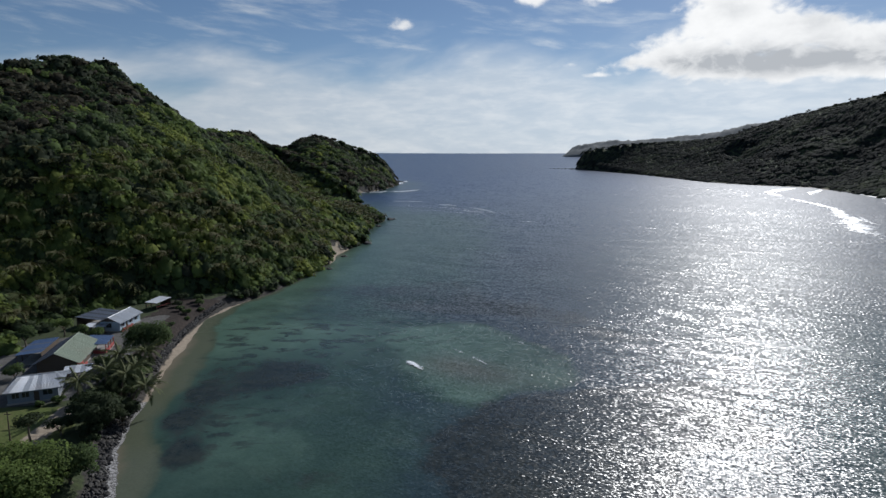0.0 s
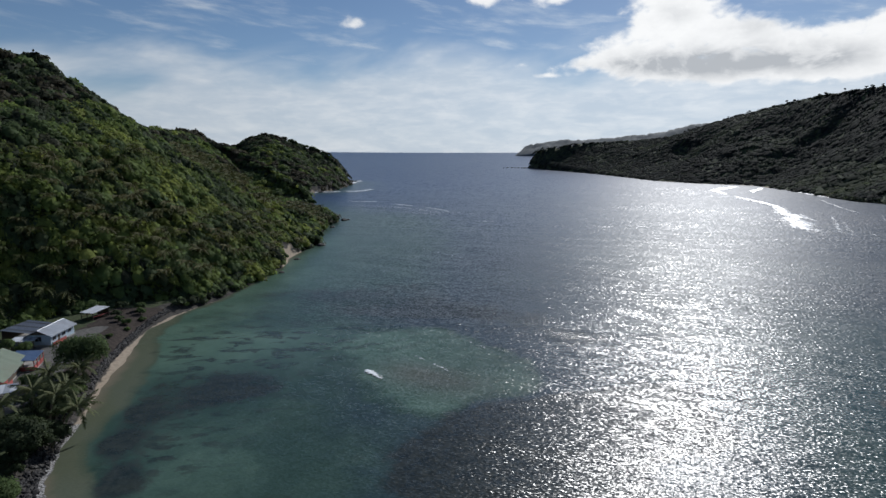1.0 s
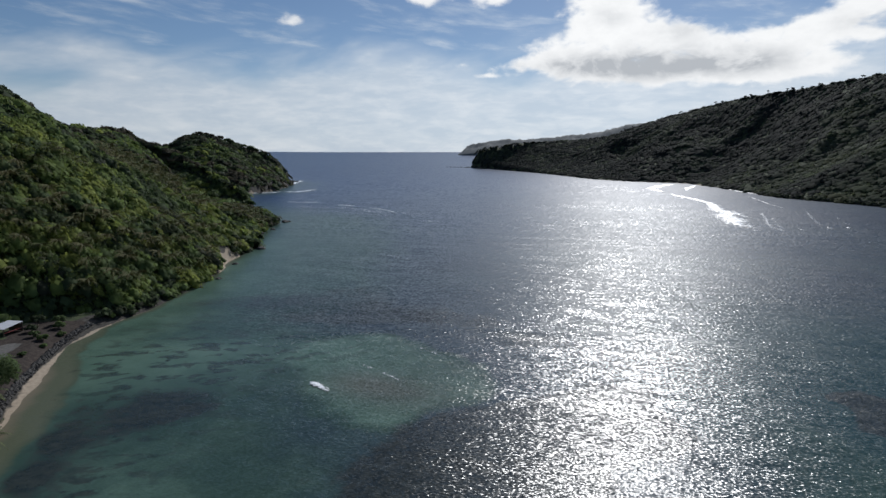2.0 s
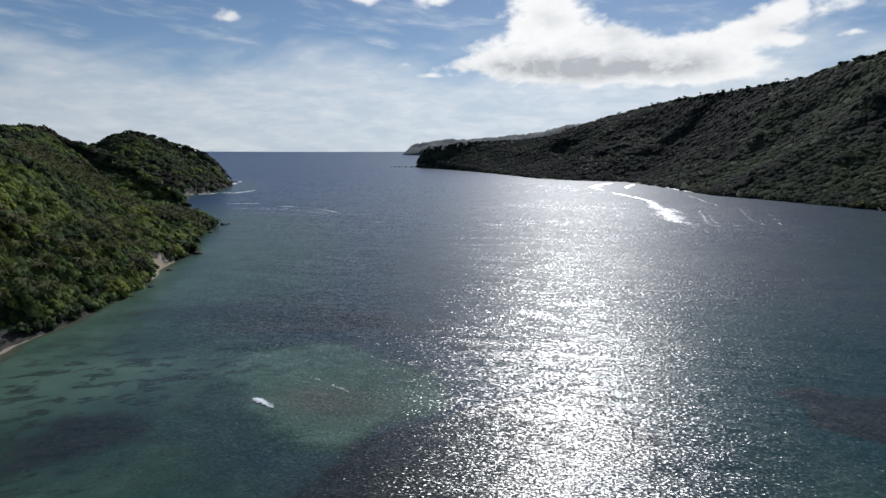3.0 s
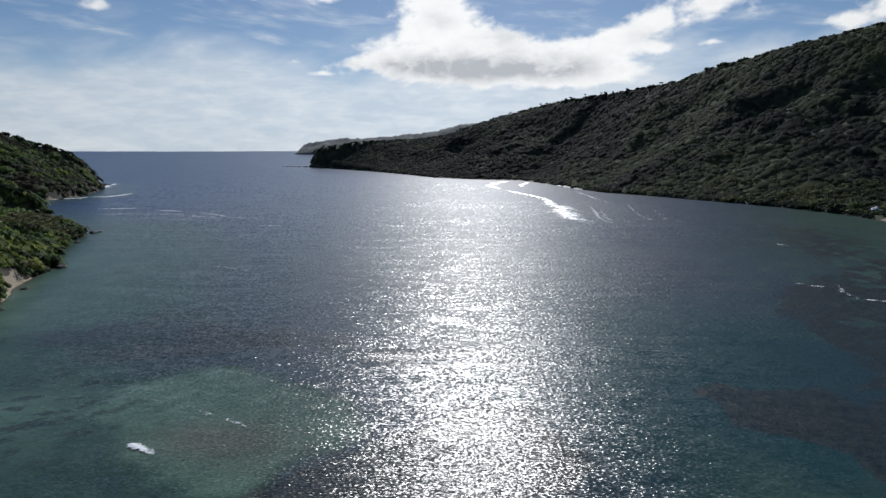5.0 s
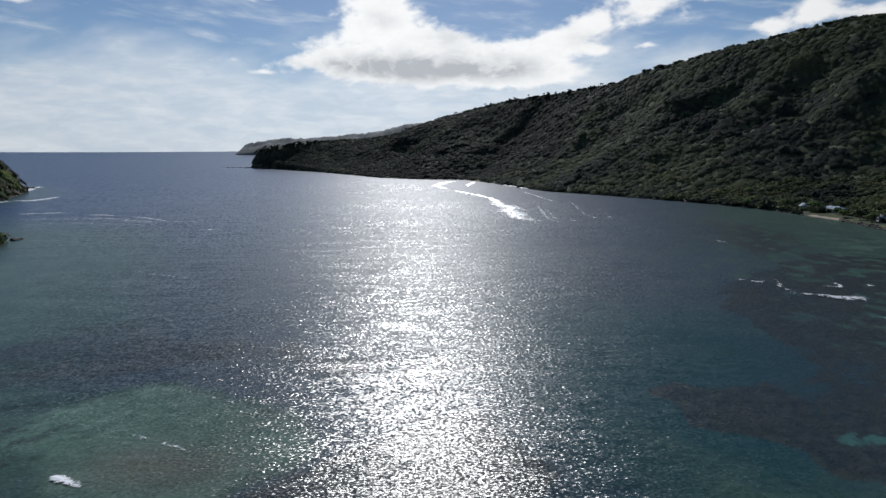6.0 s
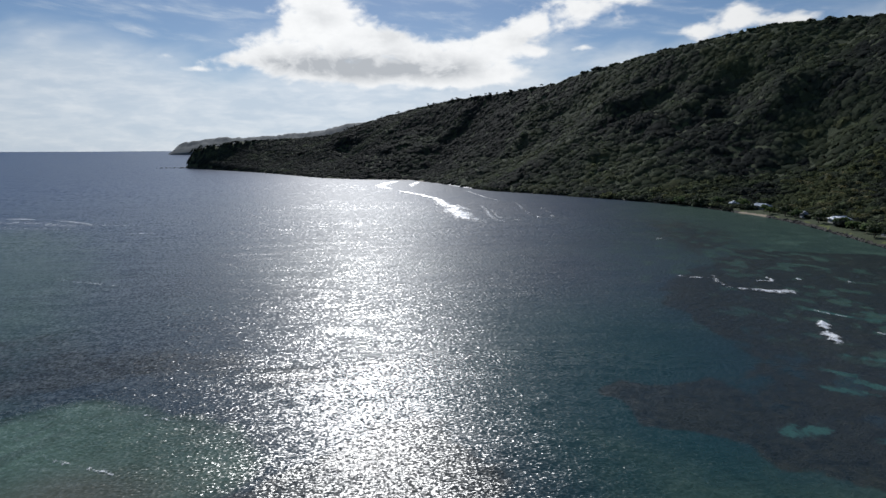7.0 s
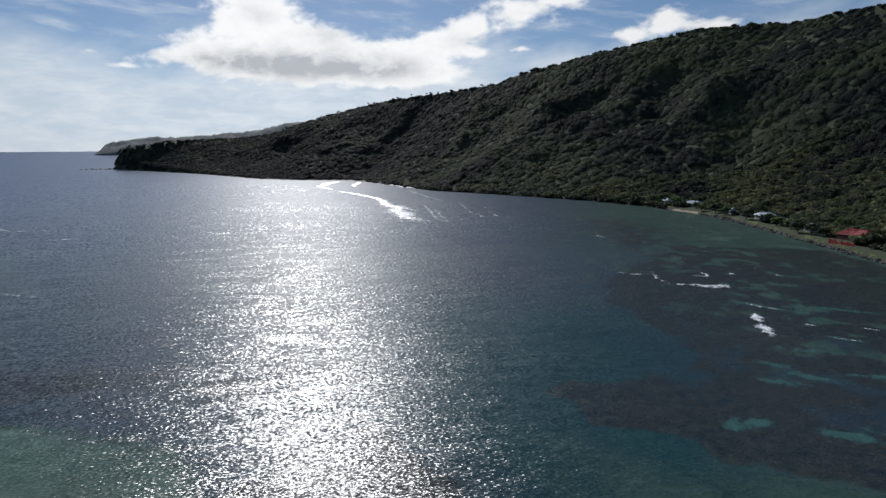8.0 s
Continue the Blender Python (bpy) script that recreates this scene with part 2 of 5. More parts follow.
def water_material():
    m, g = material("sea_water")
    pos = place(g)
    shallow, coral, sandy, stir = g.attr("shallow"), g.attr("coral"), g.attr("sandy"), g.attr("stir")
    long_x = g.scaled(pos, 0.55, 1.0, 1.0)
    fine = g.noise(pos, 0.45, 6.0, 0.66)
    patch = g.noise(pos, 0.07, 5.0, 0.6, 0.3)
    blob = g.noise(long_x, 0.28, 3.0, 0.55, 0.3)
    deep = g.mix(g.ramp(g.noise(pos, 0.012, 5.0, 0.6, 0.5), 0.36, 0.66), (0.019, 0.035, 0.051, 1), (0.030, 0.052, 0.064, 1))
    deep = g.mix(g.attr("channel"), deep, (0.008, 0.043, 0.047, 1))
    deep = g.mix(g.attr("open_sea"), deep, (0.010, 0.038, 0.105, 1))
    teal = g.mix(g.ramp(patch, 0.35, 0.7), (0.078, 0.138, 0.102, 1), (0.104, 0.172, 0.128, 1))
    mid = g.mix(g.ramp(patch, 0.35, 0.7), (0.032, 0.064, 0.050, 1), (0.046, 0.084, 0.064, 1))
    depth = g.math("ADD", shallow, g.math("MULTIPLY", g.math("SUBTRACT", patch, 0.5), 0.36))
    depth = g.math("ADD", depth, g.math("MULTIPLY", g.math("SUBTRACT", fine, 0.5), 0.16))
    c = g.mix(g.ramp(depth, 0.05, 0.5), deep, mid)
    c = g.mix(g.ramp(depth, 0.5, 1.1), c, teal)
    bottom = g.math("ADD", sandy, g.math("MULTIPLY", g.math("SUBTRACT", fine, 0.5), 0.40))
    c = g.mix(g.ramp(bottom, 0.18, 0.62), c, (0.078, 0.098, 0.066, 1))
    c = g.mix(g.ramp(bottom, 0.45, 1.10), c, (0.104, 0.117, 0.078, 1))
    c = g.mix(g.ramp(bottom, 1.7, 2.8), c, (0.185, 0.158, 0.115, 1))
    # coral heads: single dark blobs where they are sown, one ragged mass where the reef is thick
    heads = g.math("MULTIPLY", g.ramp(g.math("ADD", blob, g.math("MULTIPLY", g.math("SUBTRACT", fine, 0.5), 0.16)), 0.51, 0.60), g.attr("heads"))
    reef = g.mix(g.ramp(fine, 0.36, 0.66), (0.010, 0.016, 0.018, 1), (0.034, 0.038, 0.034, 1))
    reef = g.mix(g.math("MULTIPLY", g.ramp(patch, 0.45, 0.68), 0.5), reef, (0.032, 0.033, 0.025, 1))
    thick = g.ramp(g.math("ADD", coral, g.math("ADD", g.math("MULTIPLY", g.math("SUBTRACT", patch, 0.5), 0.75), g.math("MULTIPLY", g.math("SUBTRACT", fine, 0.5), 0.45))), 0.36, 0.62)
    # sand pockets in the reef, ragged at the edge
    pocket = g.ramp(g.math("ADD", g.attr("pockets"), g.math("ADD", g.math("MULTIPLY", g.math("SUBTRACT", fine, 0.5), 1.3), g.math("MULTIPLY", g.math("SUBTRACT", blob, 0.5), 0.9))), 0.34, 0.78)
    c = g.mix(g.math("MULTIPLY", pocket, 0.85), c, (0.042, 0.118, 0.100, 1))
    thick = g.math("MULTIPLY", thick, g.math("SUBTRACT", 1.0, pocket))
    c = g.mix(g.math("MULTIPLY", g.math("MAXIMUM", thick, g.math("MULTIPLY", heads, 0.8)), 0.88), c, reef)
    c = g.mix(g.math("MULTIPLY", stir, 0.62), c, (0.115, 0.098, 0.078, 1))
    # wind waves: long swell, chop and ripples, running in from the bay's mouth and longer the farther out they are
    slope = (0.0, 0.0, 1.0)
    out = g.add("ShaderNodeSeparateXYZ", Vector=pos).outputs
    fetch = g.math("SQRT", g.math("ADD", g.math("MULTIPLY", out[0], out[0]), g.math("MULTIPLY", out[1], out[1])))
    for sx, sy, near_in, near_out, far_in, far_out, wx, wy in (
            (0.025, 0.15, 0, 0, 0, 0, 0.03, 0.10), (0.07, 0.32, 0, 0, 0, 0, 0.06, 0.14), (0.34, 0.80, 0, 0, 200, 340, 0.14, 0.22),
            (1.7, 2.8, 0, 0, 160, 250, 0.84, 0.76), (4.0, 5.0, 0, 0, 110, 180, 0.26, 0.26), (1.4, 1.0, 130, 220, 300, 430, 0.60, 0.56),
            (0.85, 0.38, 290, 420, 560, 800, 0.62, 0.54), (0.45, 0.11, 550, 800, 0, 0, 0.44, 0.42)):
        turned = g.add("ShaderNodeMapping", {"vector_type": "TEXTURE"}, Vector=pos)
        turned.inputs["Rotation"].default_value = (0, 0, -SUN_AZ)
        turned.inputs["Scale"].default_value = (1 / sx, 1 / sy, 1.0)
        tex = g.add("ShaderNodeTexNoise", Vector=turned.outputs[0], Scale=1.0, Detail=1.0, Roughness=0.5, Distortion=0.25).outputs["Color"]
        tex = g.vmath("MULTIPLY", g.vmath("SUBTRACT", tex, (0.5, 0.5, 0.5)), (wx * 1.15, wy * 1.15, 0.0))
        share = 1.0
        if near_out:
            share = g.ramp(fetch, near_in, near_out)
        if far_out:
            share = g.math("MULTIPLY", g.ramp(fetch, far_in, far_out, 1.0, 0.0), share)
        if near_out or far_out:
            tex = g.vmath("SCALE", tex)
            g.put(tex.node, "Scale", share)
        slope = g.vmath("ADD", tex, slope)
    # the lee of the shore is calmer, and gusts ruffle the bay in patches
    gust = g.ramp(g.noise(g.scaled(pos, 0.6, 1.3, 1.0), 0.013, 5.0, 0.6, 0.6), 0.34, 0.66, 0.78, 1.18)
    lee = g.math("MULTIPLY", g.attr("lee"), gust)
    b = g.vmath("NORMALIZE", g.vmath("MULTIPLY", slope, g.add("ShaderNodeCombineXYZ", X=lee, Y=lee, Z=1.0).outputs[0]))
    # ripples too small to stand out one by one blur the far water
    s = g.add("ShaderNodeBsdfPrincipled", Base_Color=c, Roughness=g.ramp(fetch, 90.0, 300.0, 0.25, 0.32), IOR=1.33, Normal=b)
    g.put(s, "Specular IOR Level", g.ramp(fetch, 350.0, 1500.0, 0.31, 0.22))
    finish(g, s.outputs[0])
    return m


GROUND, WATER = ground_material(), water_material()

# ---- the lie of the land ----
LEFT_SHORE = [(-43, 13), (-44, 52), (-47.6, 78.8), (-54.0, 92.3), (-57.8, 104.6), (-61.0, 118.6), (-65.2, 135.7), (-68.6, 156), (-70.6, 172), (-69.4, 186), (-61.8, 205.5), (-55.5, 232), (-51.4, 258.6), (-51, 285), (-45.4, 325.8), (-48.3, 403), (-42.6, 438),
              (-62, 472), (-95, 545), (-132, 622), (-166, 690), (-150, 724), (-101, 743), (-80, 800), (-72, 927), (-79, 997), (-156, 1144), (-300, 1313)]
RIGHT_SHORE = [(780, 2290), (500, 2100), (435, 1960), (418, 1873), (470, 1370), (465, 1040), (500, 950), (556, 890), (524, 745), (480, 597), (491, 525), (496, 430), (495, 340), (458, 253), (427, 211), (386, 170),
               (351, 136), (315, 100), (266, 26), (195, -78), (78, -143), (-13, -78)]
COAST = LEFT_SHORE + [(-900, 1430), (-1950, 1170), (-1950, -900), (2200, -900), (2200, 2470)] + RIGHT_SHORE
RIDGES = [
    [(-780, 156, 80), (-494, 234, 90), (-205, 284, 86), (-200, 296, 91), (-194, 308, 93), (-180, 323, 93), (-173, 349, 77), (-168, 396, 61), (-179, 488, 60), (-188, 580, 63), (-152, 565, 48), (-110, 518, 33), (-74, 474, 15), (-54, 452, 3)],
    [(-520, 800, 18), (-330, 850, 34), (-226, 872, 50), (-209, 880, 62), (-194, 893, 67), (-172, 905, 63), (-151, 915, 54), (-119, 922, 44), (-100, 926, 37), (-88, 929, 27), (-77, 930, 10)],
    [(423, 1868, 36), (440, 1840, 46), (466, 1800, 55), (538, 1765, 69), (627, 1687, 74), (670, 1617, 78), (714, 1532, 86), (758, 1417, 116), (780, 1254, 139), (787, 1116, 152), (786, 992, 156), (819, 851, 164), (812, 800, 164), (824, 757, 179), (835, 680, 189),
     (840, 606, 200), (849, 524, 208), (862, 445, 217), (854, 332, 206), (840, 279, 206), (827, 228, 206), (810, 80, 206), (780, -195, 180), (520, -520, 150), (0, -650, 110)],
    [(506, 690, 8), (535, 700, 19), (610, 725, 48), (690, 752, 82), (730, 768, 98)],
]


def seg_dist(px, py, line, closed=False):
    """Distance from points to a polyline, with the place along it (segment, fraction)."""
    best, at = np.full(px.shape, 1e12), np.zeros(px.shape)
    pts = line + [line[0]] if closed else line
    for k in range(len(pts) - 1):
        (ax, ay), (bx, by) = pts[k][:2], pts[k + 1][:2]
        dx, dy = bx - ax, by - ay
        f = np.clip(((px - ax) * dx + (py - ay) * dy) / (dx * dx + dy * dy), 0, 1)
        d = (px - ax - f * dx) ** 2 + (py - ay - f * dy) ** 2
        near = d < best
        best, at = np.where(near, d, best), np.where(near, k + f, at)
    return np.sqrt(best), at


def inside(px, py, poly):
    odd = np.zeros(px.shape, bool)
    for (ax, ay), (bx, by) in zip(poly, poly[1:] + poly[:1]):
        cross = (ay > py) != (by > py)
        with np.errstate(divide="ignore", invalid="ignore"):
            odd ^= cross & (px < (bx - ax) * (py - ay) / (by - ay) + ax)
    return odd


def lattice(seed):
    r = np.random.RandomState(seed)
    return r.rand(64, 64)


LATTICES = [lattice(k) for k in range(6)]


def fbm(x, y, size, octaves=4, seed=0):
    """Smooth value noise, about -1 to 1."""
    total, gain = np.zeros(np.shape(x)), 1.0
    for k in range(octaves):
        t = LATTICES[(seed + k) % 6]
        u, v = x / size + 17.3 * k, y / size + 9.1 * k
        i, j = np.floor(u).astype(int), np.floor(v).astype(int)
        fu, fv = u - i, v - j
        fu, fv = fu * fu * (3 - 2 * fu), fv * fv * (3 - 2 * fv)
        i, j, i1, j1 = i % 64, j % 64, (i + 1) % 64, (j + 1) % 64
        total += gain * ((t[i, j] * (1 - fu) + t[i1, j] * fu) * (1 - fv) + (t[i, j1] * (1 - fu) + t[i1, j1] * fu) * fv - 0.5) * 2
        gain *= 0.5
        size *= 0.5
    return total


def shore_dist(x, y):
    """Metres inland (positive) or out to sea (negative)."""
    d, _ = seg_dist(x, y, COAST, True)
    return np.where(inside(x, y, COAST), d, -d)


def flat_width(x, y):
    """Width of the level strip behind the shore."""
    left = np.interp(y, [-50, 80, 165, 185, 205, 250], [60, 54, 45, 30, 5, 1])
    right = np.interp(y, [-50, 130, 270, 330, 430], [50, 32, 28, 12, 3])
    return np.where(x < 60, left, right)


def spot(x, y, cx, cy, rx, ry, turn=0.0):
    """A soft ellipse, 1 in the middle and 0 outside."""
    c, s = math.cos(radians(turn)), math.sin(radians(turn))
    u, v = ((x - cx) * c + (y - cy) * s) / rx, (-(x - cx) * s + (y - cy) * c) / ry
    return np.exp(-(u * u + v * v))


def height(x, y):
    x, y = np.asarray(x, float), np.asarray(y, float)
    s = shore_dist(x, y) + fbm(x, y, 14.0, 2, 3) * 0.8
    inland = np.clip(s - flat_width(x, y), 0, None)
    z, crest = np.zeros(x.shape), np.full(x.shape, 1e9)
    # the flanks are folded: the lines of fall bend to and fro below the crest
    fold = np.where(x > 60, 34.0 * np.clip(seg_dist(x, y, RIDGES[2])[0] / 160 - 0.12, 0, 1), 0.0)
    wx, wy = x + fold * fbm(x, y, 150.0, 3, 2), y + fold * fbm(x, y, 150.0, 3, 4)
    for r in RIDGES:
        d, at = seg_dist(wx, wy, r)
        h = np.interp(at, range(len(r)), [p[2] for p in r])
        rise = h * (inland / (inland + d + 1e-6)) ** np.where(x < 60, 0.9, 1.25)
        z = np.where(x < 60, np.maximum(z, rise), (z ** 3.5 + rise ** 3.5) ** (1 / 3.5))
        crest = np.minimum(crest, d)
    gully = fbm(x, y, 120.0, 4, 1) * np.clip(inland / 80, 0, 1) * np.where(x > 60, 16.0, 13.0) * np.clip(crest / 120, 0, 1)
    # the valley behind the spur, and the bluffs of the outer points
    z = z * (1 - 0.26 * spot(x, y, 600, 900, 100, 90, 15))
    bluff = 2.2 + np.where(x > 300, np.interp(y, [1100, 1500, 1800, 1860], [0, 7, 20, 30]), np.interp(y, [420, 470, 720, 780, 940], [0, 3, 3, 9, 14]) * (x > -330))
    z = np.maximum(z - 0.6 * (bluff - 2.2), 0)
    rim = np.clip(s / np.where(x < 60, 7.0, 5.0 + np.clip(bluff - 4, 0, 8)), 0, 1)
    land = bluff * rim * rim * (3 - 2 * rim) + z + gully * np.clip(z / 40, 0, 1)
    sea = -np.clip(-s * 0.09, 0.0, 9.0)
    return np.where(s > 0, land, sea)


def mesh_of(name, verts, faces, mat, smooth=False, attrs=None):
    """A mesh from arrays: vertices (n, 3), faces (m, 3) or (m, 4), attributes one number a vertex."""
    verts, faces = np.asarray(verts, np.float32), np.asarray(faces, np.int32)
    me = bpy.data.meshes.new(name)
    me.vertices.add(len(verts))
    me.vertices.foreach_set("co", verts.ravel())
    k = faces.shape[1]
    me.loops.add(faces.size)
    me.loops.foreach_set("vertex_index", faces.ravel())
    me.polygons.add(len(faces))
    me.polygons.foreach_set("loop_start", np.arange(0, faces.size, k, dtype=np.int32))
    me.polygons.foreach_set("use_smooth", np.full(len(faces), smooth))
    for key, values in (attrs or {}).items():
        a = me.attributes.new(key, "FLOAT", "POINT")
        a.data.foreach_set("value", np.asarray(values, np.float32).ravel())
    me.update(calc_edges=True)
    me.materials.append(mat)
    return me


def grid_faces(nx, ny):
    i, j = np.meshgrid(np.arange(nx - 1), np.arange(ny - 1), indexing="ij")
    a = (i * ny + j).ravel()
    return np.stack([a, a + ny, a + ny + 1, a + 1], 1)


def steps(*spans):
    """Grid lines: spans of (from, to, step)."""
    return np.unique(np.concatenate([np.arange(a, b + 1e-6, s) for a, b, s in spans]))


def far_rise(x, y):
    """The open sea far out, lifted to where the true horizon stands."""
    r = np.hypot(x, y)
    return 44.0 * (np.clip(r - 2300.0, 0, None) / 2650.0) ** 2


def build_ground():
    xs = steps((-1950, -390, 50), (-390, -215, 9), (-215, -130, 4), (-130, -36, 1.5), (-36, 280, 10), (280, 540, 4), (540, 760, 11), (760, 880, 4), (880, 1000, 15), (1000, 2200, 60))
    ys = steps((-900, -130, 40), (-130, 56, 10), (56, 200, 1.5), (200, 480, 4), (480, 1400, 10), (1400, 2480, 18))
    X, Y = (a.ravel() for a in np.meshgrid(xs, ys, indexing="ij"))
    s = shore_dist(X, Y)
    Z = height(X, Y)
    near = (X < 0) & (Y < 200)
    edge = fbm(X, Y, 9.0, 3, 2)
    road, _ = seg_dist(X, Y, ROAD)
    track, _ = seg_dist(X, Y, TRACK)
    beach = np.where(X < 0, np.interp(Y, [100, 112, 145, 175, 200], [0.3, 1.0, 1.4, 0.7, -0.8]), 1.0) + edge * 0.6
    beach = np.where(Y > 235, np.where(np.abs(Y - 283) < 18, 4.0 + edge, np.where(np.abs(Y - 240) < 12, 2.5, -0.2)), beach)
    beach = np.where((X > 60) & ((Y < 252) | (Y > 276)), -2.0, np.where(X > 60, 2.6, beach))
    soft = lambda margin: np.clip(0.5 + margin * 0.45, 0, 1)
    strip = np.minimum(s - np.where(X < 60, 9, 2.5) - edge, flat_width(X, Y) + 3 - s)
    lawn = np.where((X < 0) & (Y > 105), -9.0, np.where(X > 60, np.minimum(strip, 3.6 + edge * 2.5 - s), strip))
    paved, _ = seg_dist(X, Y, YARD, True)
    paved = np.where(inside(X, Y, YARD), paved, -paved) - edge * 1.2
    bare = (np.minimum(np.minimum(Y - 126, 188 - Y), np.minimum(s - 3, 17 + edge * 3 - s)))
    tint = {"gravel": soft(np.where(near, np.maximum(2.4 - road - edge * 0.7, paved), -9.0)), "rubble": soft(np.where((X < 0) & (Y < 112), np.minimum(1.5 + edge * 1.6 - s, s + 2.6), -9.0)), "rock": soft(np.where((X < 60) & (Y > 126), 6.5, np.where(X < 60, 4.4, 2.2)) + edge - s), "grass": soft(lawn), "earth": soft(np.where(near, bare, -9.0)), "sand": np.maximum(soft(beach - s), soft(np.where(near, 2.0 - track - edge * 0.5, -9.0)))}
    ob = new("ground", mesh_of("ground", np.stack([X, Y, Z], 1), grid_faces(len(xs), len(ys)), GROUND, True, tint))
    return tagged(ob, "steep dark earth hills with grass, sand and rock along the shore", "ground", kind="structure")


ROAD = [(-112, 100), (-92, 104), (-85, 107), (-74, 110.3), (-75.7, 129.5), (-79, 146), (-82, 160), (-82, 166)]
YARD = [(-106, 103), (-76, 105), (-71, 118), (-73, 135), (-77, 150), (-79, 164), (-86, 167), (-93, 149), (-103, 143), (-108, 122)]
TRACK = [(-70, 103.5), (-69, 97), (-68, 90), (-71, 82), (-76, 74)]
build_ground()


TONGUE = [(-9, 137), (-15, 154), (-9, 166), (3.5, 169), (14, 166), (21, 153), (29, 138), (31, 129), (26, 120.5), (20, 119), (13.4, 116), (6.5, 112), (1, 113), (-5, 121)]
FRONT_REEF = [(-1, 105), (6.5, 112), (13.4, 116), (20, 119), (26, 120), (44, 124), (60, 120), (58, 96), (30, 74), (0, 62), (-6, 70), (-8, 88), (-6, 100)]
RIGHT_REEF = [(96, 111.5), (105, 111), (111, 106), (122, 104), (128, 100), (141, 100), (148, 108), (157, 125), (171, 145), (190, 160), (231, 172), (300, 184), (340, 130), (300, 90), (240, 50), (150, 26), (108, 40), (103, 56), (98, 66), (95.7, 74), (97, 84), (94, 90), (91, 97), (93, 104)]
LEFT_REEF = [(-50, 136), (-43, 141.5), (-26, 139), (-20, 131), (-25, 121), (-33, 114), (-43, 118)]


def within(x, y, outline, soft):
    """1 inside the outline, 0 outside, with an uneven edge of the given softness."""
    d, _ = seg_dist(x, y, outline, True)
    d = np.where(inside(x, y, outline), d, -d) + fbm(x, y, soft * 3.0, 4, 1) * soft * 0.8
    return np.clip(0.5 + d / (2 * soft), 0, 1)


def build_water():
    xs = steps((-5000, -1000, 400), (-1000, -76, 60), (-76, 300, 1.6), (300, 520, 4), (520, 1000, 40), (1000, 5000, 400))
    ys = steps((-900, 0, 60), (0, 56, 7), (56, 230, 1.6), (230, 480, 4), (480, 1000, 10), (1000, 2300, 40), (2300, 5000, 100))
    X, Y = (a.ravel() for a in np.meshgrid(xs, ys, indexing="ij"))
    s = -shore_dist(X, Y)
    off = s + fbm(X, Y, 30.0, 3, 4) * 5
    left = X < 150
    shallow = np.where(left, np.clip(1.0 - off / 84.0, 0, 1) * np.interp(Y, [78, 120, 160, 250, 400], [0.62, 0.72, 1.0, 0.95, 0.4]), np.clip(0.62 - off / 260.0, 0, 1) * np.interp(Y, [300, 420], [1, 0.2]))
    shallow = shallow + 0.72 * within(X, Y, TONGUE, 2.6)
    for cx, cy, rx, ry, k in ((-30, 96, 16, 14, 0.28), (-34, 156, 36, 14, 0.42), (78, 80, 18, 26, 0.26), (94, 54, 22, 16, 0.42)):
        shallow = shallow + k * spot(X, Y, cx, cy, rx, ry)
    shallow = shallow + 0.30 * spot(X, Y, 0, 400, 60, 130)
    wet_sand = np.interp(Y, [79, 86, 93, 99, 104, 112, 125, 136, 151, 165, 177, 192], [5.2, 6.2, 6.2, 3.6, 2.9, 5.0, 7.5, 8.6, 7.6, 4.2, 4.4, 2.0])
    sandy = np.clip(0.5 + (wet_sand * 0.92 + fbm(X, Y, 6.0, 3, 2) * 1.0 - s) / 3.2, 0, 3) * np.interp(Y, [190, 230, 330, 400], [1, 0.75, 0.5, 0])
    sandy = np.where(left, sandy, np.clip(1.5 - off / 3.4, 0, 1) * np.where(np.abs(Y - 262) < 18, 0.7, 0.05))
    heads = np.clip(1.3 * spot(X, Y, -38, 157, 34, 15, -4) + spot(X, Y, -40, 128, 16, 24) + 0.9 * spot(X, Y, -40, 98, 9, 12) + 0.7 * spot(X, Y, -20, 190, 50, 22), 0, 1) * (s > 6)
    coral = 0.62 * within(X, Y, LEFT_REEF, 5.0)
    for cx, cy, rx, ry, turn, k in ((-44, 92, 4, 7, 20, 0.6), (-50, 104, 4, 6, 10, 0.6), (-51, 117, 5, 8, 10, 0.6), (-53, 130, 4, 6, 10, 0.45), (-42, 106, 8, 22, 8, 0.36), (-22, 84, 14, 6, 10, 0.46), (-12, 97, 9, 5, 0, 0.36), (-36, 208, 40, 14, -10, 0.42), (4, 218, 40, 24, 0, 0.42), (24, 186, 26, 14, -20, 0.52), (44, 158, 18, 16, -30, 0.52), (-4, 184, 26, 7, -8, 0.5),
                                    (290, 200, 90, 34, 35, 0.45), (360, 280, 90, 60, 60, 0.42)):
        coral = coral + k * spot(X, Y, cx, cy, rx, ry, turn)
    coral = np.maximum(coral, 0.9 * within(X, Y, FRONT_REEF, 6.0))
    coral = np.maximum(coral, within(X, Y, RIGHT_REEF, 3.2) * (0.82 + 0.3 * fbm(X, Y, 16.0, 3, 3)))
    streak = np.clip(fbm(X * 0.62 + Y * 0.24, Y * 0.6 - X * 0.4, 4.0, 4, 5) * 2.2 - 0.25, 0, 1) * (spot(X, Y, 290, 180, 130, 80, 30) + 0.75 * spot(X, Y, 190, 90, 60, 34, 20))
    shallow, coral = shallow + 0.36 * streak, coral * (1 - 0.62 * streak)
    pockets = 0.42 * streak
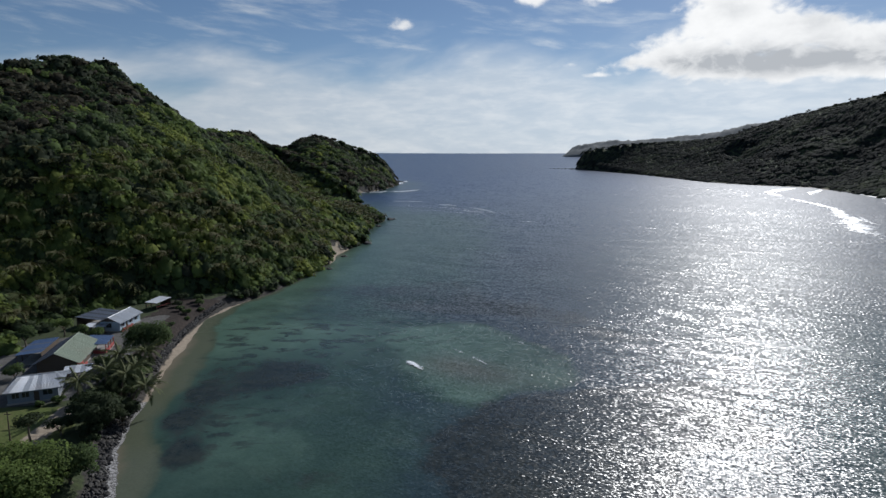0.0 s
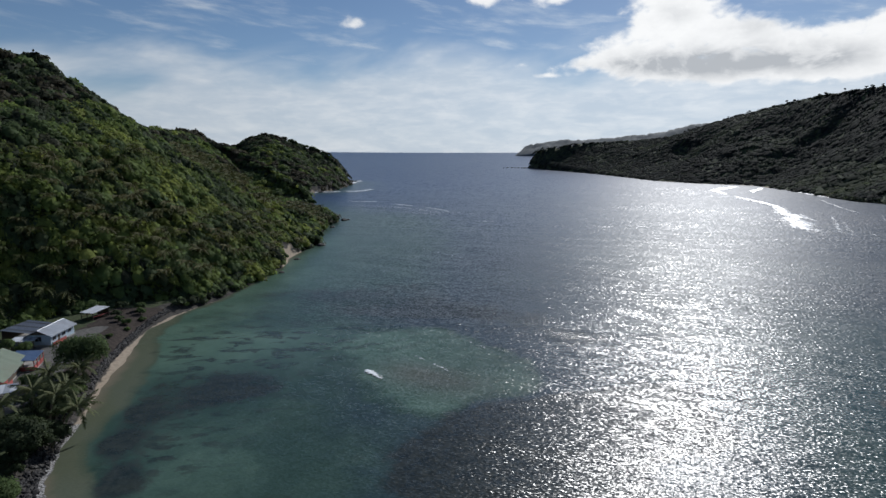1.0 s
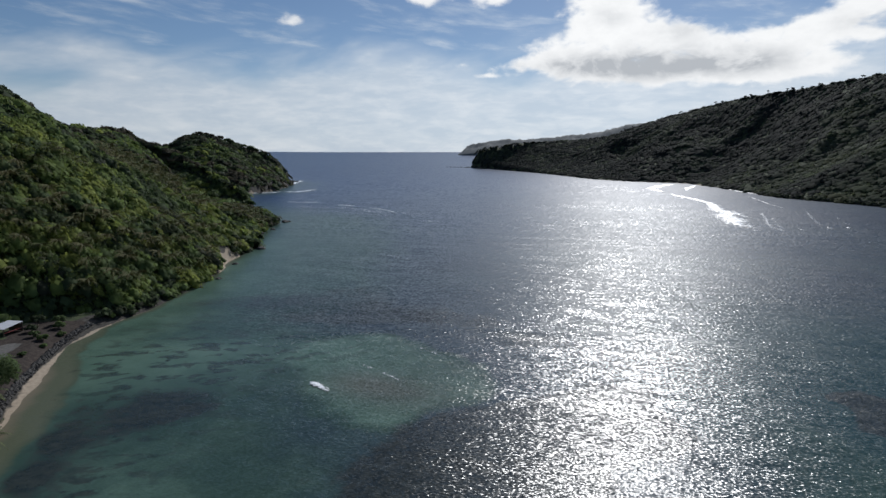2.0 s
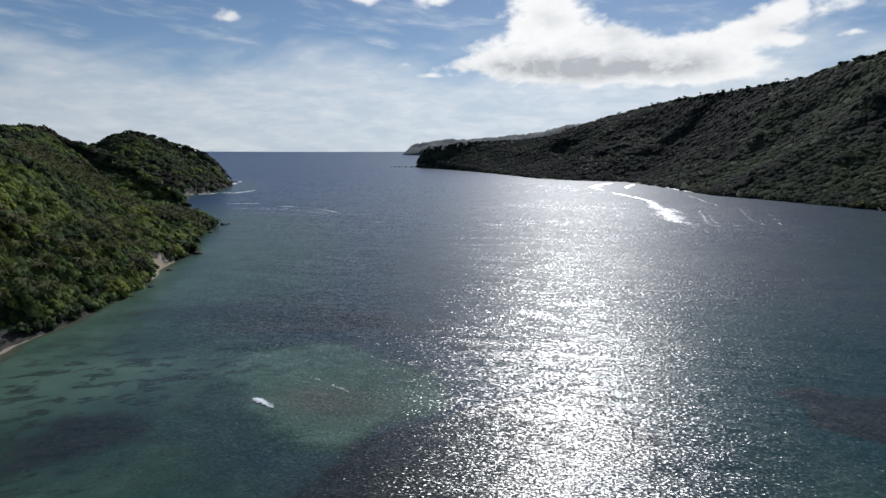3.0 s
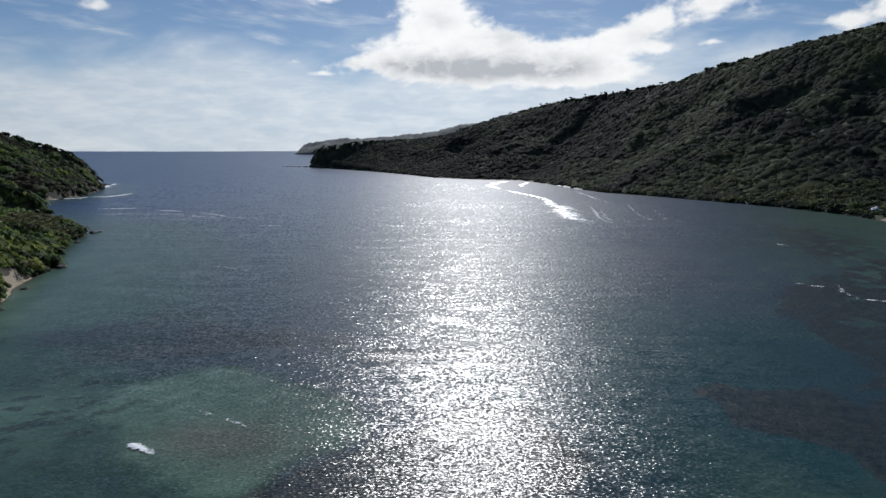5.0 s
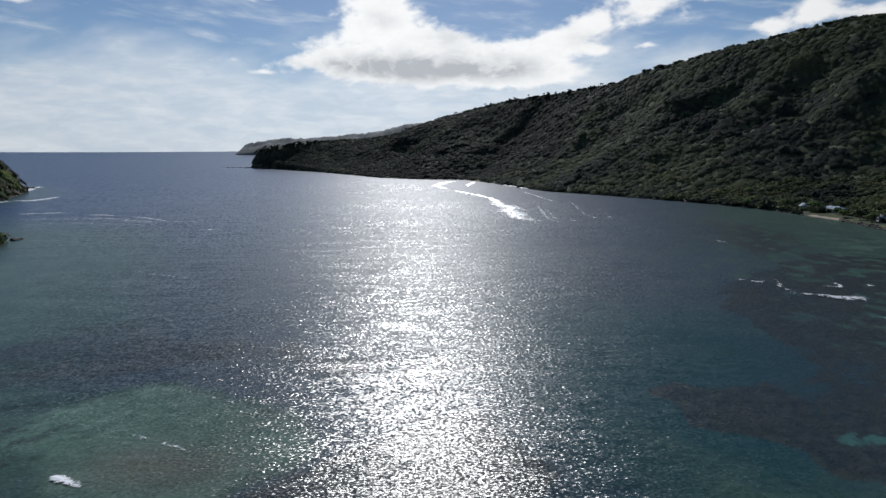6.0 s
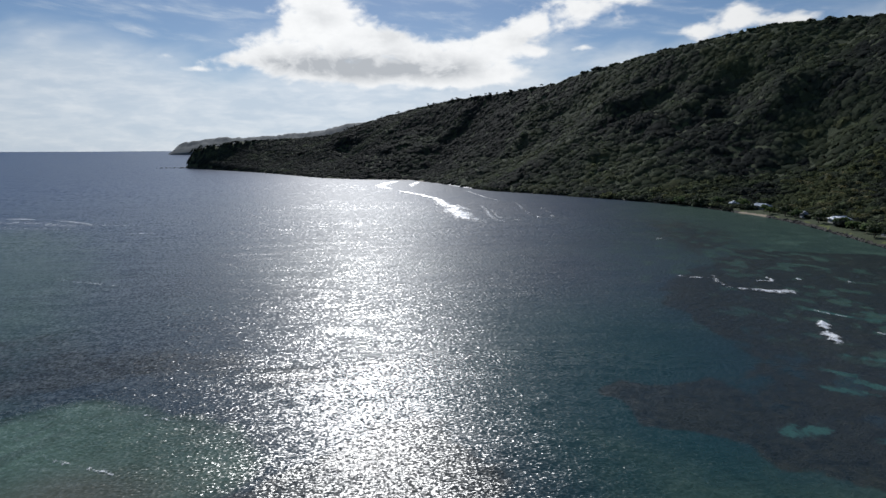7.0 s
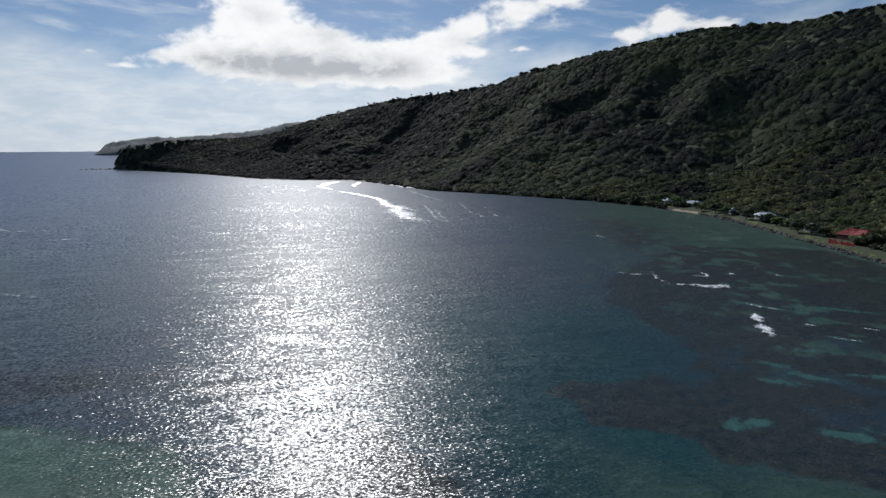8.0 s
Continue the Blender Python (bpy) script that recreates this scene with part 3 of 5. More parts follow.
    for cx, cy, rx, ry, turn in ((113, 78, 5.5, 1.9, -35), (110, 79.5, 3.0, 1.8, 0), (148, 86, 4.6, 1.6, -75), (138, 81, 6.0, 1.5, -62), (146, 78, 5.5, 1.5, -80), (120, 65, 6.0, 1.8, -65), (165, 84, 9, 1.3, -62), (201, 106, 13, 1.6, -85), (182, 81, 7, 1.2, -75), (158, 66, 10, 1.6, -60), (214, 92, 14, 1.6, -70), (128, 58, 7, 1.4, -60)):
        pockets = np.maximum(pockets, spot(X, Y, cx, cy, rx * 1.1, ry * 1.25, turn))
    stir = spot(X, Y, 3.5, 133, 10, 7, -35) + 0.4 * spot(X, Y, 13, 126, 8, 7) + 0.35 * spot(X, Y, 330, 420, 120, 60, 40)
    coral = coral * (1 - 0.8 * spot(X, Y, 4, 132, 20, 12))
    channel = np.clip(1.2 * spot(X, Y, 118, 136, 46, 44, 40) + spot(X, Y, 82, 82, 22, 40), 0, 1)
    lee = np.where(left, np.interp(s + fbm(X, Y, 24.0, 3, 0) * 8, [0, 20, 55, 85], [0.22, 0.34, 0.7, 1.0]), np.interp(s, [0, 60, 150], [0.5, 0.7, 1.0]))
    attrs = {"lee": lee, "shallow": shallow, "coral": np.clip(coral, 0, 1), "heads": heads, "pockets": pockets, "sandy": sandy, "stir": np.clip(stir, 0, 1), "channel": channel, "open_sea": np.interp(Y, [240, 420, 900], [0, 0.45, 1])}
    ob = new("sea", mesh_of("sea", np.stack([X, Y, far_rise(X, Y)], 1), grid_faces(len(xs), len(ys)), WATER, True, attrs))
    return tagged(ob, "blue-green rippled sea with teal shallows and dark coral", "sea", kind="structure")


build_water()

FAR_HEAD = [(910, 4407, 48), (952, 4398, 82), (1111, 4361, 126), (1304, 4307, 130), (1471, 4253, 145), (1597, 4207, 156), (1752, 4145, 163), (1897, 4080, 205), (2077, 3992, 245), (2300, 3880, 250)]


# the pale blue-grey is distance haze painted into the headland's woods
HAZY_WOODS = plain("distant_hazy_forest", (0.108, 0.126, 0.130), 0.9, vary=0.4, scale=0.02, dirt=(0.084, 0.100, 0.104, 1), dirty=0.5)


def build_far_head():
    """The far headland: a long ridge with gullied flanks."""
    n, m = 240, 24
    at = np.linspace(0, len(FAR_HEAD) - 1, n)
    P = np.array(FAR_HEAD, float)
    cx, cy, cz = (np.interp(at, range(len(P)), P[:, k]) for k in range(3))
    side = np.linspace(-1, 1, m)
    A, S = np.meshgrid(np.arange(n), side, indexing="ij")
    wide = (60 + 1.6 * cz)[:, None]
    X, Y = cx[:, None] + S * wide * 0.5, cy[:, None] + S * wide
    Z = cz[:, None] * (1 - np.abs(S)) ** 0.7 + fbm(X, Y, 110.0, 4, 2) * 9 * (1 - np.abs(S)) + fbm(X, Y, 22.0, 2, 1) * 5 * (1 - np.abs(S))
    Z = np.where(np.abs(S) > 0.98, -5.0, np.maximum(Z, 14)) + 12 * (np.abs(S) <= 0.98)
    ob = new("far_headland", mesh_of("far_headland", np.stack([X.ravel(), Y.ravel(), Z.ravel()], 1), grid_faces(n, m), HAZY_WOODS, True))
    tagged(ob, "long low wooded headland far across the open sea", "headland", kind="structure")


build_far_head()

# ---- the woods ----


def ico(sub=0):
    bm = bmesh.new()
    bmesh.ops.create_icosphere(bm, subdivisions=sub + 1, radius=1.0)
    v = np.array([x.co[:] for x in bm.verts])
    f = np.array([[x.index for x in p.verts] for p in bm.faces])
    bm.free()
    return v, f


ICO_V, ICO_F = ico(0)


def leaf_cloud(rng, centres, radii, count, size, squash=0.8):
    """Leaf clumps, each a bent pair of triangles, over lobes: vertices and triangles."""
    vs, fs, ns, n0 = [], [], [], 0
    for c, r in zip(centres, radii):
        d = rng.normal(size=(count, 3))
        d /= np.linalg.norm(d, axis=1)[:, None]
        d[:, 2] = np.where(d[:, 2] < -0.35, -d[:, 2], d[:, 2])
        p = c + d * r * rng.uniform(0.72, 1.22, (count, 1)) * np.array([1, 1, squash])
        nrm = d + rng.normal(size=(count, 3)) * 0.6
        nrm /= np.linalg.norm(nrm, axis=1)[:, None]
        u = np.cross(nrm, rng.normal(size=(count, 3)))
        u /= np.linalg.norm(u, axis=1)[:, None]
        w = np.cross(nrm, u)
        k = size * rng.uniform(0.6, 1.35, (count, 1))
        quad = np.stack([p - u * k * 0.6, p + w * k * 0.5 - nrm * k * 0.12, p + u * k * 0.7, p - w * k * 0.5 + nrm * k * 0.1], 1)
        vs.append(quad.reshape(-1, 3))
        soft = d * 0.8 + nrm * 0.5 + np.array([0, 0, 0.45])
        ns.append(np.repeat(soft, 4, axis=0))
        a = n0 + 4 * np.arange(count)[:, None]
        fs += [np.concatenate([a, a + 2, a + 1], 1), np.concatenate([a, a + 3, a + 2], 1)]
        n0 += 4 * count
    return np.concatenate(vs), np.concatenate(fs), np.concatenate(ns)


def crown(rng, lobes, count, size, tall=0.75, core=True, cores=5, skirt=0):
    """A tree crown of radius about 1, its base near z = 0: lobes of leaf clumps about a dark inner mass."""
    ang = rng.uniform(0, 6.28, lobes)
    rad = np.sqrt(rng.uniform(0.02, 1.0, lobes)) * 0.62
    c = np.stack([np.cos(ang) * rad, np.sin(ang) * rad, tall * (0.35 + 0.55 * rng.uniform(0.2, 1.0, lobes) * (1 - 0.5 * rad))], 1)
    r = rng.uniform(0.22, 0.46, lobes)
    if skirt:
        ring = rng.uniform(0, 6.28) + np.arange(skirt) * 6.28 / skirt
        c = np.concatenate([c, np.stack([np.cos(ring) * 0.62, np.sin(ring) * 0.62, rng.uniform(0.12, 0.34, skirt)], 1)])
        r = np.concatenate([r, rng.uniform(0.20, 0.34, skirt)])
    v, f, nr = leaf_cloud(rng, c, r, count, size)
    if core:
        parts_v, parts_f, parts_n, n = [v], [f], [nr], len(v)
        for a, b in sorted(zip(c, r), key=lambda q: -q[1])[:cores]:
            parts_v.append(a + ICO_V * b * np.array([0.9, 0.9, 0.72]) * rng.uniform(0.85, 1.1, (len(ICO_V), 1)))
            parts_f.append(ICO_F + n)
            parts_n.append(ICO_V + np.array([0, 0, 0.5]))
            n += len(ICO_V)
        v, f, nr = np.concatenate(parts_v), np.concatenate(parts_f), np.concatenate(parts_n)
    return v, f, nr


def canopy(rng, lobes, leaves, size, tall=0.6):
    """A closed crown for far woods: joined rounded lobes with a fringe of leaf clumps."""
    vs, fs, ns, n = [], [], [], 0
    ang = rng.uniform(0, 6.28) + np.arange(lobes) * 2.4
    for k in range(lobes):
        rad = 0.62 * math.sqrt(k / lobes)
        c = np.array([math.cos(ang[k]) * rad, math.sin(ang[k]) * rad, tall * (0.62 - 0.38 * rad + rng.uniform(-0.12, 0.12))])
        b = rng.uniform(0.36, 0.56) * (1 - 0.25 * rad)
        vs.append(c + ICO_V * b * np.array([1, 1, 0.8]) * rng.uniform(0.82, 1.16, (len(ICO_V), 1)))
        fs.append(ICO_F + n)
        ns.append(ICO_V * 0.8 + np.array([0, 0, 0.5]))
        n += len(ICO_V)
        v, f, nr = leaf_cloud(rng, [c], [b], leaves, size)
        vs.append(v), fs.append(f + n), ns.append(nr)
        n += len(v)
    return np.concatenate(vs), np.concatenate(fs), np.concatenate(ns)


def palm_top(rng, fronds, segs, length=1.0):
    """A palm head of arching fronds: each a double row of leaflets hanging from a rib."""
    vs, fs, n0 = [], [], 0
    for k in range(fronds):
        a = 6.2832 * k / fronds + rng.uniform(-0.25, 0.25)
        lift, droop, ln = rng.uniform(0.0, 0.9), rng.uniform(0.7, 1.3), length * rng.uniform(0.8, 1.1)
        t = np.linspace(0, 1, segs + 1)
        out = ln * (t - 0.18 * t * t)
        up = ln * (lift * t * 0.7 - droop * 0.62 * t * t)
        wid = ln * 0.19 * np.abs(np.sin(np.clip(t * 0.92 + 0.1, 0, 0.99) * 3.1416)) ** 0.6
        d, s = np.array([math.cos(a), math.sin(a), 0]), np.array([-math.sin(a), math.cos(a), 0])
        rib = out[:, None] * d + up[:, None] * np.array([0, 0, 1])
        for side in (-1, 1):
            edge = rib + side * wid[:, None] * s - wid[:, None] * np.array([0, 0, 0.55]) + d * (wid[:, None] * 0.5)
            # every leaflet is a separate narrow triangle
            for j in range(segs):
                vs.append(np.stack([rib[j], rib[j] * 0.25 + rib[j + 1] * 0.75, edge[j] * 0.4 + edge[j + 1] * 0.6]))
                fs.append(np.array([[n0, n0 + 1, n0 + 2]]))
                n0 += 3
    v, f = np.concatenate(vs), np.concatenate(fs)
    return v, f, np.repeat(np.array([[0.0, 0.0, 1.0]]), len(v), axis=0)


def plant(name, protos, where, sizes, tints, mat, rng, squash=(0.85, 1.2), lean=None, even=0.0):
    """Join copies of crown shapes, turned and scaled one by one, into one mesh."""
    vs, fs, ns, ts, n0 = [], [], [], [], 0
    lean = np.zeros((len(where), 2)) if lean is None else lean
    for (x, y, z), s, tint, (gx, gy) in zip(where, sizes, tints, lean):
        v, f, nr = protos[rng.randint(len(protos))]
        a = rng.uniform(0, 6.2832)
        turn = np.array([[math.cos(a), -math.sin(a), 0], [math.sin(a), math.cos(a), 0], [0, 0, 1]])
        k = s * rng.uniform(0.9, 1.1)
        w = (v @ turn.T) * np.array([k, k, s * rng.uniform(*squash)])
        w[:, 2] += w[:, 0] * gx + w[:, 1] * gy
        vs.append(w + np.array([x, y, z]))
        ns.append(nr @ turn.T + even * np.array([-gx, -gy, 1.0]) - np.array([gx, gy, 0.0]) * 0.6)
        fs.append(f + n0)
        ts.append(np.full(len(v), tint))
        n0 += len(v)
    me = mesh_of(name, np.concatenate(vs), np.concatenate(fs), mat, True, {"tint": np.concatenate(ts)})
    n = np.concatenate(ns)
    me.normals_split_custom_set_from_vertices(n / np.linalg.norm(n, axis=1)[:, None])
    return new(name, me)


def scatter(rng, x0, x1, y0, y1, gap, keep):
    """Points on a jittered lattice that the test keeps."""
    xs, ys = np.arange(x0, x1, gap), np.arange(y0, y1, gap * 0.87)
    X, Y = np.meshgrid(xs, ys)
    X = X + (np.arange(len(ys)) % 2)[:, None] * gap * 0.5
    X, Y = X.ravel() + rng.uniform(-0.4, 0.4, X.size) * gap, Y.ravel() + rng.uniform(-0.4, 0.4, X.size) * gap
    ok = keep(X, Y)
    return X[ok], Y[ok]


HOMES = [(-80, 111, 9), (-85, 129, 11), (-95, 132, 8), (-88.5, 157, 9), (-95.5, 160, 8), (-91.5, 151, 5), (-88, 177, 5), (-83, 137, 6), (490.5, 270.5, 9), (496, 296, 6), (436, 194, 8), (388.5, 150.5, 7), (371, 124.5, 12), (452, 222, 4)]


def clear(x, y):
    """Off the village houses."""
    ok = np.ones(np.shape(x), bool)
    for hx, hy, r in HOMES:
        ok &= (x - hx) ** 2 + (y - hy) ** 2 > r * r
    return ok


RIGHT_CREST_Y = [80, 228, 279, 332, 445, 606, 757, 851, 992, 1254, 1417, 1532, 1687, 1807, 1850]
RIGHT_CREST_X = [810, 827, 840, 854, 862, 840, 824, 819, 786, 780, 758, 714, 627, 462, 425]


def build_woods():
    rng = np.random.RandomState(5)
    near = [crown(rng, 11, 23, 0.165, 0.62, True, 5) for _ in range(9)]
    mid = [crown(rng, 8, 12, 0.27, 0.62, True, 3) for _ in range(9)]
    far = [canopy(rng, 4, 4, 0.26) for _ in range(9)]
    bay = [crown(rng, 9, 12, 0.22, 0.62, True, 6) for _ in range(9)]
    heads = [palm_top(rng, 16, 7) for _ in range(5)]

    def wood(name, label, protos, box, gap, size, keep, tint_shift=0.0, mat=LEAF, squash=(0.7, 1.05), spread=0.26, uneven=0.42):
        X, Y = scatter(rng, *box, gap, keep)
        # steep ground carries more stems for its plan area
        Z = height(X, Y)
        steep = np.hypot(height(X + 2, Y) - Z, height(X, Y + 2) - Z) / 2
        more = rng.rand(len(X)) < np.clip(steep - 0.35, 0, 0.9)
        X, Y = np.concatenate([X, X[more] + gap * 0.5]), np.concatenate([Y, Y[more] + gap * 0.4])
        Z = height(X, Y)
        X, Y, Z = (a[Z > 0.8] for a in (X, Y, Z))
        lean = np.clip(np.stack([height(X + 9, Y) - height(X - 9, Y), height(X, Y + 9) - height(X, Y - 9)], 1) / 18, -1.1, 1.1) * (0.8 if mat == LEAF else 0.9)
        group = fbm(X, Y, 60.0, 3, 5) * 0.28
        # left hill: darker high up and behind the village, lighter in a mid-slope patch
        # right slope: beyond 560 m the tint is lifted to paint haze over the leaves
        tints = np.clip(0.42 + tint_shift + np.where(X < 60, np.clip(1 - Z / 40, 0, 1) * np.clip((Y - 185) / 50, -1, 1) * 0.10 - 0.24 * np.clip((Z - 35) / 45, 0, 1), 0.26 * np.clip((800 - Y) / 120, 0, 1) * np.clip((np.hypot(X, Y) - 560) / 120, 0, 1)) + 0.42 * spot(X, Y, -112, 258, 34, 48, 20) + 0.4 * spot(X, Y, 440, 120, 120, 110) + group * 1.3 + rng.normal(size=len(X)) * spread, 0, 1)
        sizes = size * np.clip(np.exp(rng.normal(size=len(X)) * uneven), 0.45, 1.6)
        sizes = np.where((X > 300) & (Z > 0.86 * np.interp(Y, RIGHT_CREST_Y, [195, 195, 194, 195, 214, 197, 176, 161, 153, 136, 114, 86, 74, 51, 27])), sizes * 0.85, sizes)
        sizes = np.where((X < 0) & (Z > 74) & (Y < 400), sizes * 0.85, sizes)
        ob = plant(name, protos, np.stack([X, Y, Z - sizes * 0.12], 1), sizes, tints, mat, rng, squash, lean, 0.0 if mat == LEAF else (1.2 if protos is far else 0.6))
        return tagged(ob, label, "forest", kind="stuff")

    def left_keep(lo, hi):
        def keep(x, y):
            s = shore_dist(x, y)
            az, r = np.degrees(np.arctan2(x, y)), np.hypot(x, y)
            crest_x = np.interp(y, [216, 284, 308, 349, 396, 488, 580, 640], [-230, -205, -194, -173, -168, -179, -188, -190])
            return (x > crest_x - 22) & ((np.abs(y - 283) > 15) | (s > 5.2)) & (s > flat_width(x, y) * 0.84 - 0.6 + fbm(x, y, 9.0, 2, 1) * 1.2) & (seg_dist(x, y, ROAD)[0] > 4) & clear(x, y) & (az > -42) & (r >= lo) & (r < hi)
        return keep

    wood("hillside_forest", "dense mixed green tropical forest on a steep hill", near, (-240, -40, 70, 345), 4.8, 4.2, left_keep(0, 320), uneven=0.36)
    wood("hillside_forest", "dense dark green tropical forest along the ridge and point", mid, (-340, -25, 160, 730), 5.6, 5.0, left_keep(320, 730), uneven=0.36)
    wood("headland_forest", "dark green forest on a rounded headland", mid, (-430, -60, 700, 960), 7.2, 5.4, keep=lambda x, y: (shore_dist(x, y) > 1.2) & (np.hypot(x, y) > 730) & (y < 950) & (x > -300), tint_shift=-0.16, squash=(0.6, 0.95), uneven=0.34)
    right = lambda lo, hi: (lambda x, y: (shore_dist(x, y) > np.where(y > 300, 2.0, flat_width(x, y) * 0.42 + 2)) & clear(x, y) & (np.hypot(x, y) >= lo) & (np.hypot(x, y) < hi) & (np.degrees(np.arctan2(x - 3, y - 40)) < 82) & (x < np.interp(y, RIGHT_CREST_Y, RIGHT_CREST_X) + 26))
    wood("bay_forest", "dense dark green forest on the slope above the bay", bay, (300, 960, 60, 830), 6.8, 6.2, right(250, 660), -0.06, HAZY_LEAF, (0.55, 0.8), 0.2, 0.3)
    wood("bay_forest", "dark green forest on a high shaded ridge", far, (400, 960, 60, 1950), 10.4, 8.8, right(660, 2150), -0.22, HAZY_LEAF, (0.42, 0.62), 0.12, 0.22)

    def scrub(box, keep, mat):
        X, Y = scatter(rng, *box, 2.6, keep)
        ob = plant("shore_scrub", mid, np.stack([X, Y, height(X, Y) - 0.2], 1), rng.uniform(1.6, 3.0, len(X)), 0.15 + rng.rand(len(X)) * 0.55, mat, rng, (0.8, 1.3))
        tagged(ob, "dense green scrub hanging over the waterline", "scrub", kind="stuff")

    def shore_band(x, y):
        s = shore_dist(x, y)
        return (s > 0.8) & (s < 5.5)

    scrub((-80, -30, 192, 460), lambda x, y: shore_band(x, y) & (np.abs(y - 283) > 20) & (fbm(x, y, 20.0, 2, 0) > -0.55), LEAF)
    scrub((360, 520, 286, 640), lambda x, y: shore_band(x, y), HAZY_LEAF)

    def palms(name, box, gap, keep, high):
        X, Y = scatter(rng, *box, gap, keep)
        ob = plant(name, heads, np.stack([X, Y, height(X, Y) + high + rng.uniform(-1, 2.0, len(X))], 1), rng.uniform(3.6, 4.8, len(X)), 0.35 + 0.65 * rng.rand(len(X)), PALM_LEAF, rng, (0.9, 1.1))
        tagged(ob, "scattered coconut palm heads standing above the forest", "palms", kind="stuff")

    palms("forest_palms", (-200, -45, 95, 420), 6.4, lambda x, y: left_keep(0, 430)(x, y) & (height(x, y) < 46) & (fbm(x, y, 45.0, 3, 2) > -0.3), 6.7)
    palms("forest_palms", (330, 640, 80, 420), 13.0, lambda x, y: right(250, 620)(x, y) & (height(x, y) < 40) & (fbm(x, y, 60.0, 3, 1) > 0.05), 6.5)


build_woods()

# ---- helpers for things ----


def part(name, bm, mat, parent, label="", at=None, smooth=False):
    """Links a bmesh as one mesh object under a thing or a part."""
    me = bpy.data.meshes.new(name)
    if smooth:
        for f in bm.faces:
            f.smooth = True
    bm.to_mesh(me)
    bm.free()
    me.materials.append(mat)
    ob = new(name, me)
    ob.parent = parent
    if at is not None:
        ob.matrix_basis = at
    return tagged(ob, label)


def thing(name, label, category, x, y, z, turn=0.0, group=""):
    ob = new(name)
    ob.matrix_basis = pose(x, y, z, 0, 0, turn)
    return tagged(ob, label, category, group)


def box(bm, x0, x1, y0, y1, z0, z1):
    """Adds a box between two corners."""
    m = Matrix.Translation(((x0 + x1) / 2, (y0 + y1) / 2, (z0 + z1) / 2)) @ Matrix.Diagonal((abs(x1 - x0), abs(y1 - y0), abs(z1 - z0), 1))
    bmesh.ops.create_cube(bm, size=1.0, matrix=m)
    return bm


def boxed(*spans):
    bm = bmesh.new()
    for s in spans:
        box(bm, *s)
    return bm


def walled(length, high, thick, holes, at):
    """A wall slab along x with openings (u0, u1, v0, v1) left free, set at the pose."""
    bm = bmesh.new()
    us = sorted({0.0, length, *[h[0] for h in holes], *[h[1] for h in holes]})
    vs = sorted({0.0, high, *[h[2] for h in holes], *[h[3] for h in holes]})
    for u0, u1 in zip(us, us[1:]):
        for v0, v1 in zip(vs, vs[1:]):
            mu, mv = (u0 + u1) / 2, (v0 + v1) / 2
            free = any(h[0] < mu < h[1] and h[2] < mv < h[3] for h in holes)
            if not free:
                box(bm, u0, u1, 0, thick, v0, v1)
    bmesh.ops.remove_doubles(bm, verts=bm.verts, dist=0.001)
    bm.transform(at)
    return bm


def sheet_bm(e0, e1, r1, r0, waves=4):
    """A ribbed metal sheet between eave e0-e1 and ridge r0-r1."""
    e0, e1, r0, r1 = (Vector(v) for v in (e0, e1, r0, r1))
    n = (e1 - e0).cross(r0 - e0).normalized()
    bm = bmesh.new()
    cols = waves * 4
    top, low = [], []
    for k in range(cols + 1):
        f = k / cols
        up = n * (0.045 if k % 4 in (1, 2) else 0.0)
        a, b = e0.lerp(e1, f) + up, r0.lerp(r1, f) + up
        top.append((bm.verts.new(a), bm.verts.new(b)))
        low.append((bm.verts.new(a - n * 0.02), bm.verts.new(b - n * 0.02)))
    for k in range(cols):
        (a, b), (c, d) = top[k], top[k + 1]
        bm.faces.new((a, c, d, b))
        (a, b), (c, d) = low[k], low[k + 1]
        bm.faces.new((b, d, c, a))
        bm.faces.new((low[k][0], low[k + 1][0], top[k + 1][0], top[k][0]))
    return bm


def roof_plane(parent, e0, e1, r1, r0, mats, sheet=1.1):
    """Lays sheets side by side from eave to ridge; the materials are taken in turn."""
    e0, e1, r0, r1 = (Vector(v) for v in (e0, e1, r0, r1))
    count = max(1, round((e1 - e0).length / sheet))
    for k in range(count):
        a, b = k / count, (k + 1) / count
        lap = (r0 - e0).normalized() * 0.03 * (k % 2)
        part("roof_sheet", sheet_bm(e0.lerp(e1, a) - lap, e0.lerp(e1, b) - lap, r0.lerp(r1, b), r0.lerp(r1, a)), mats[k % len(mats)], parent)


def tube(bm, path, radii, sides=7):
    """A tapered tube along points."""
    rings = []
    for k, (p, r) in enumerate(zip(path, radii)):
        p = Vector(p)
        d = (Vector(path[min(k + 1, len(path) - 1)]) - Vector(path[max(k - 1, 0)])).normalized()
        u = d.orthogonal().normalized()
        w = d.cross(u)
        rings.append([bm.verts.new(p + (u * math.cos(6.2832 * j / sides) + w * math.sin(6.2832 * j / sides)) * r) for j in range(sides)])
    for a, b in zip(rings, rings[1:]):
        for j in range(sides):
            bm.faces.new((a[j], a[(j + 1) % sides], b[(j + 1) % sides], b[j]))
    bm.faces.new(rings[0][::-1])
    bm.faces.new(rings[-1])
    return bm


WHITE_WALL = plain("white_painted_wall", (0.24, 0.28, 0.33), 0.7, dirty=0.35, scale=1.0)
BRIGHT_RED = plain("bright_red_wall", (0.62, 0.06, 0.06), 0.6, dirty=0.1)
RED_WALL = plain("red_painted_wall", (0.42, 0.095, 0.085), 0.65, dirty=0.3)
BLUE_WALL = plain("pale_blue_wall", (0.42, 0.52, 0.60), 0.7)
DARK_WOOD = plain("dark_wood", (0.10, 0.075, 0.055), 0.8)
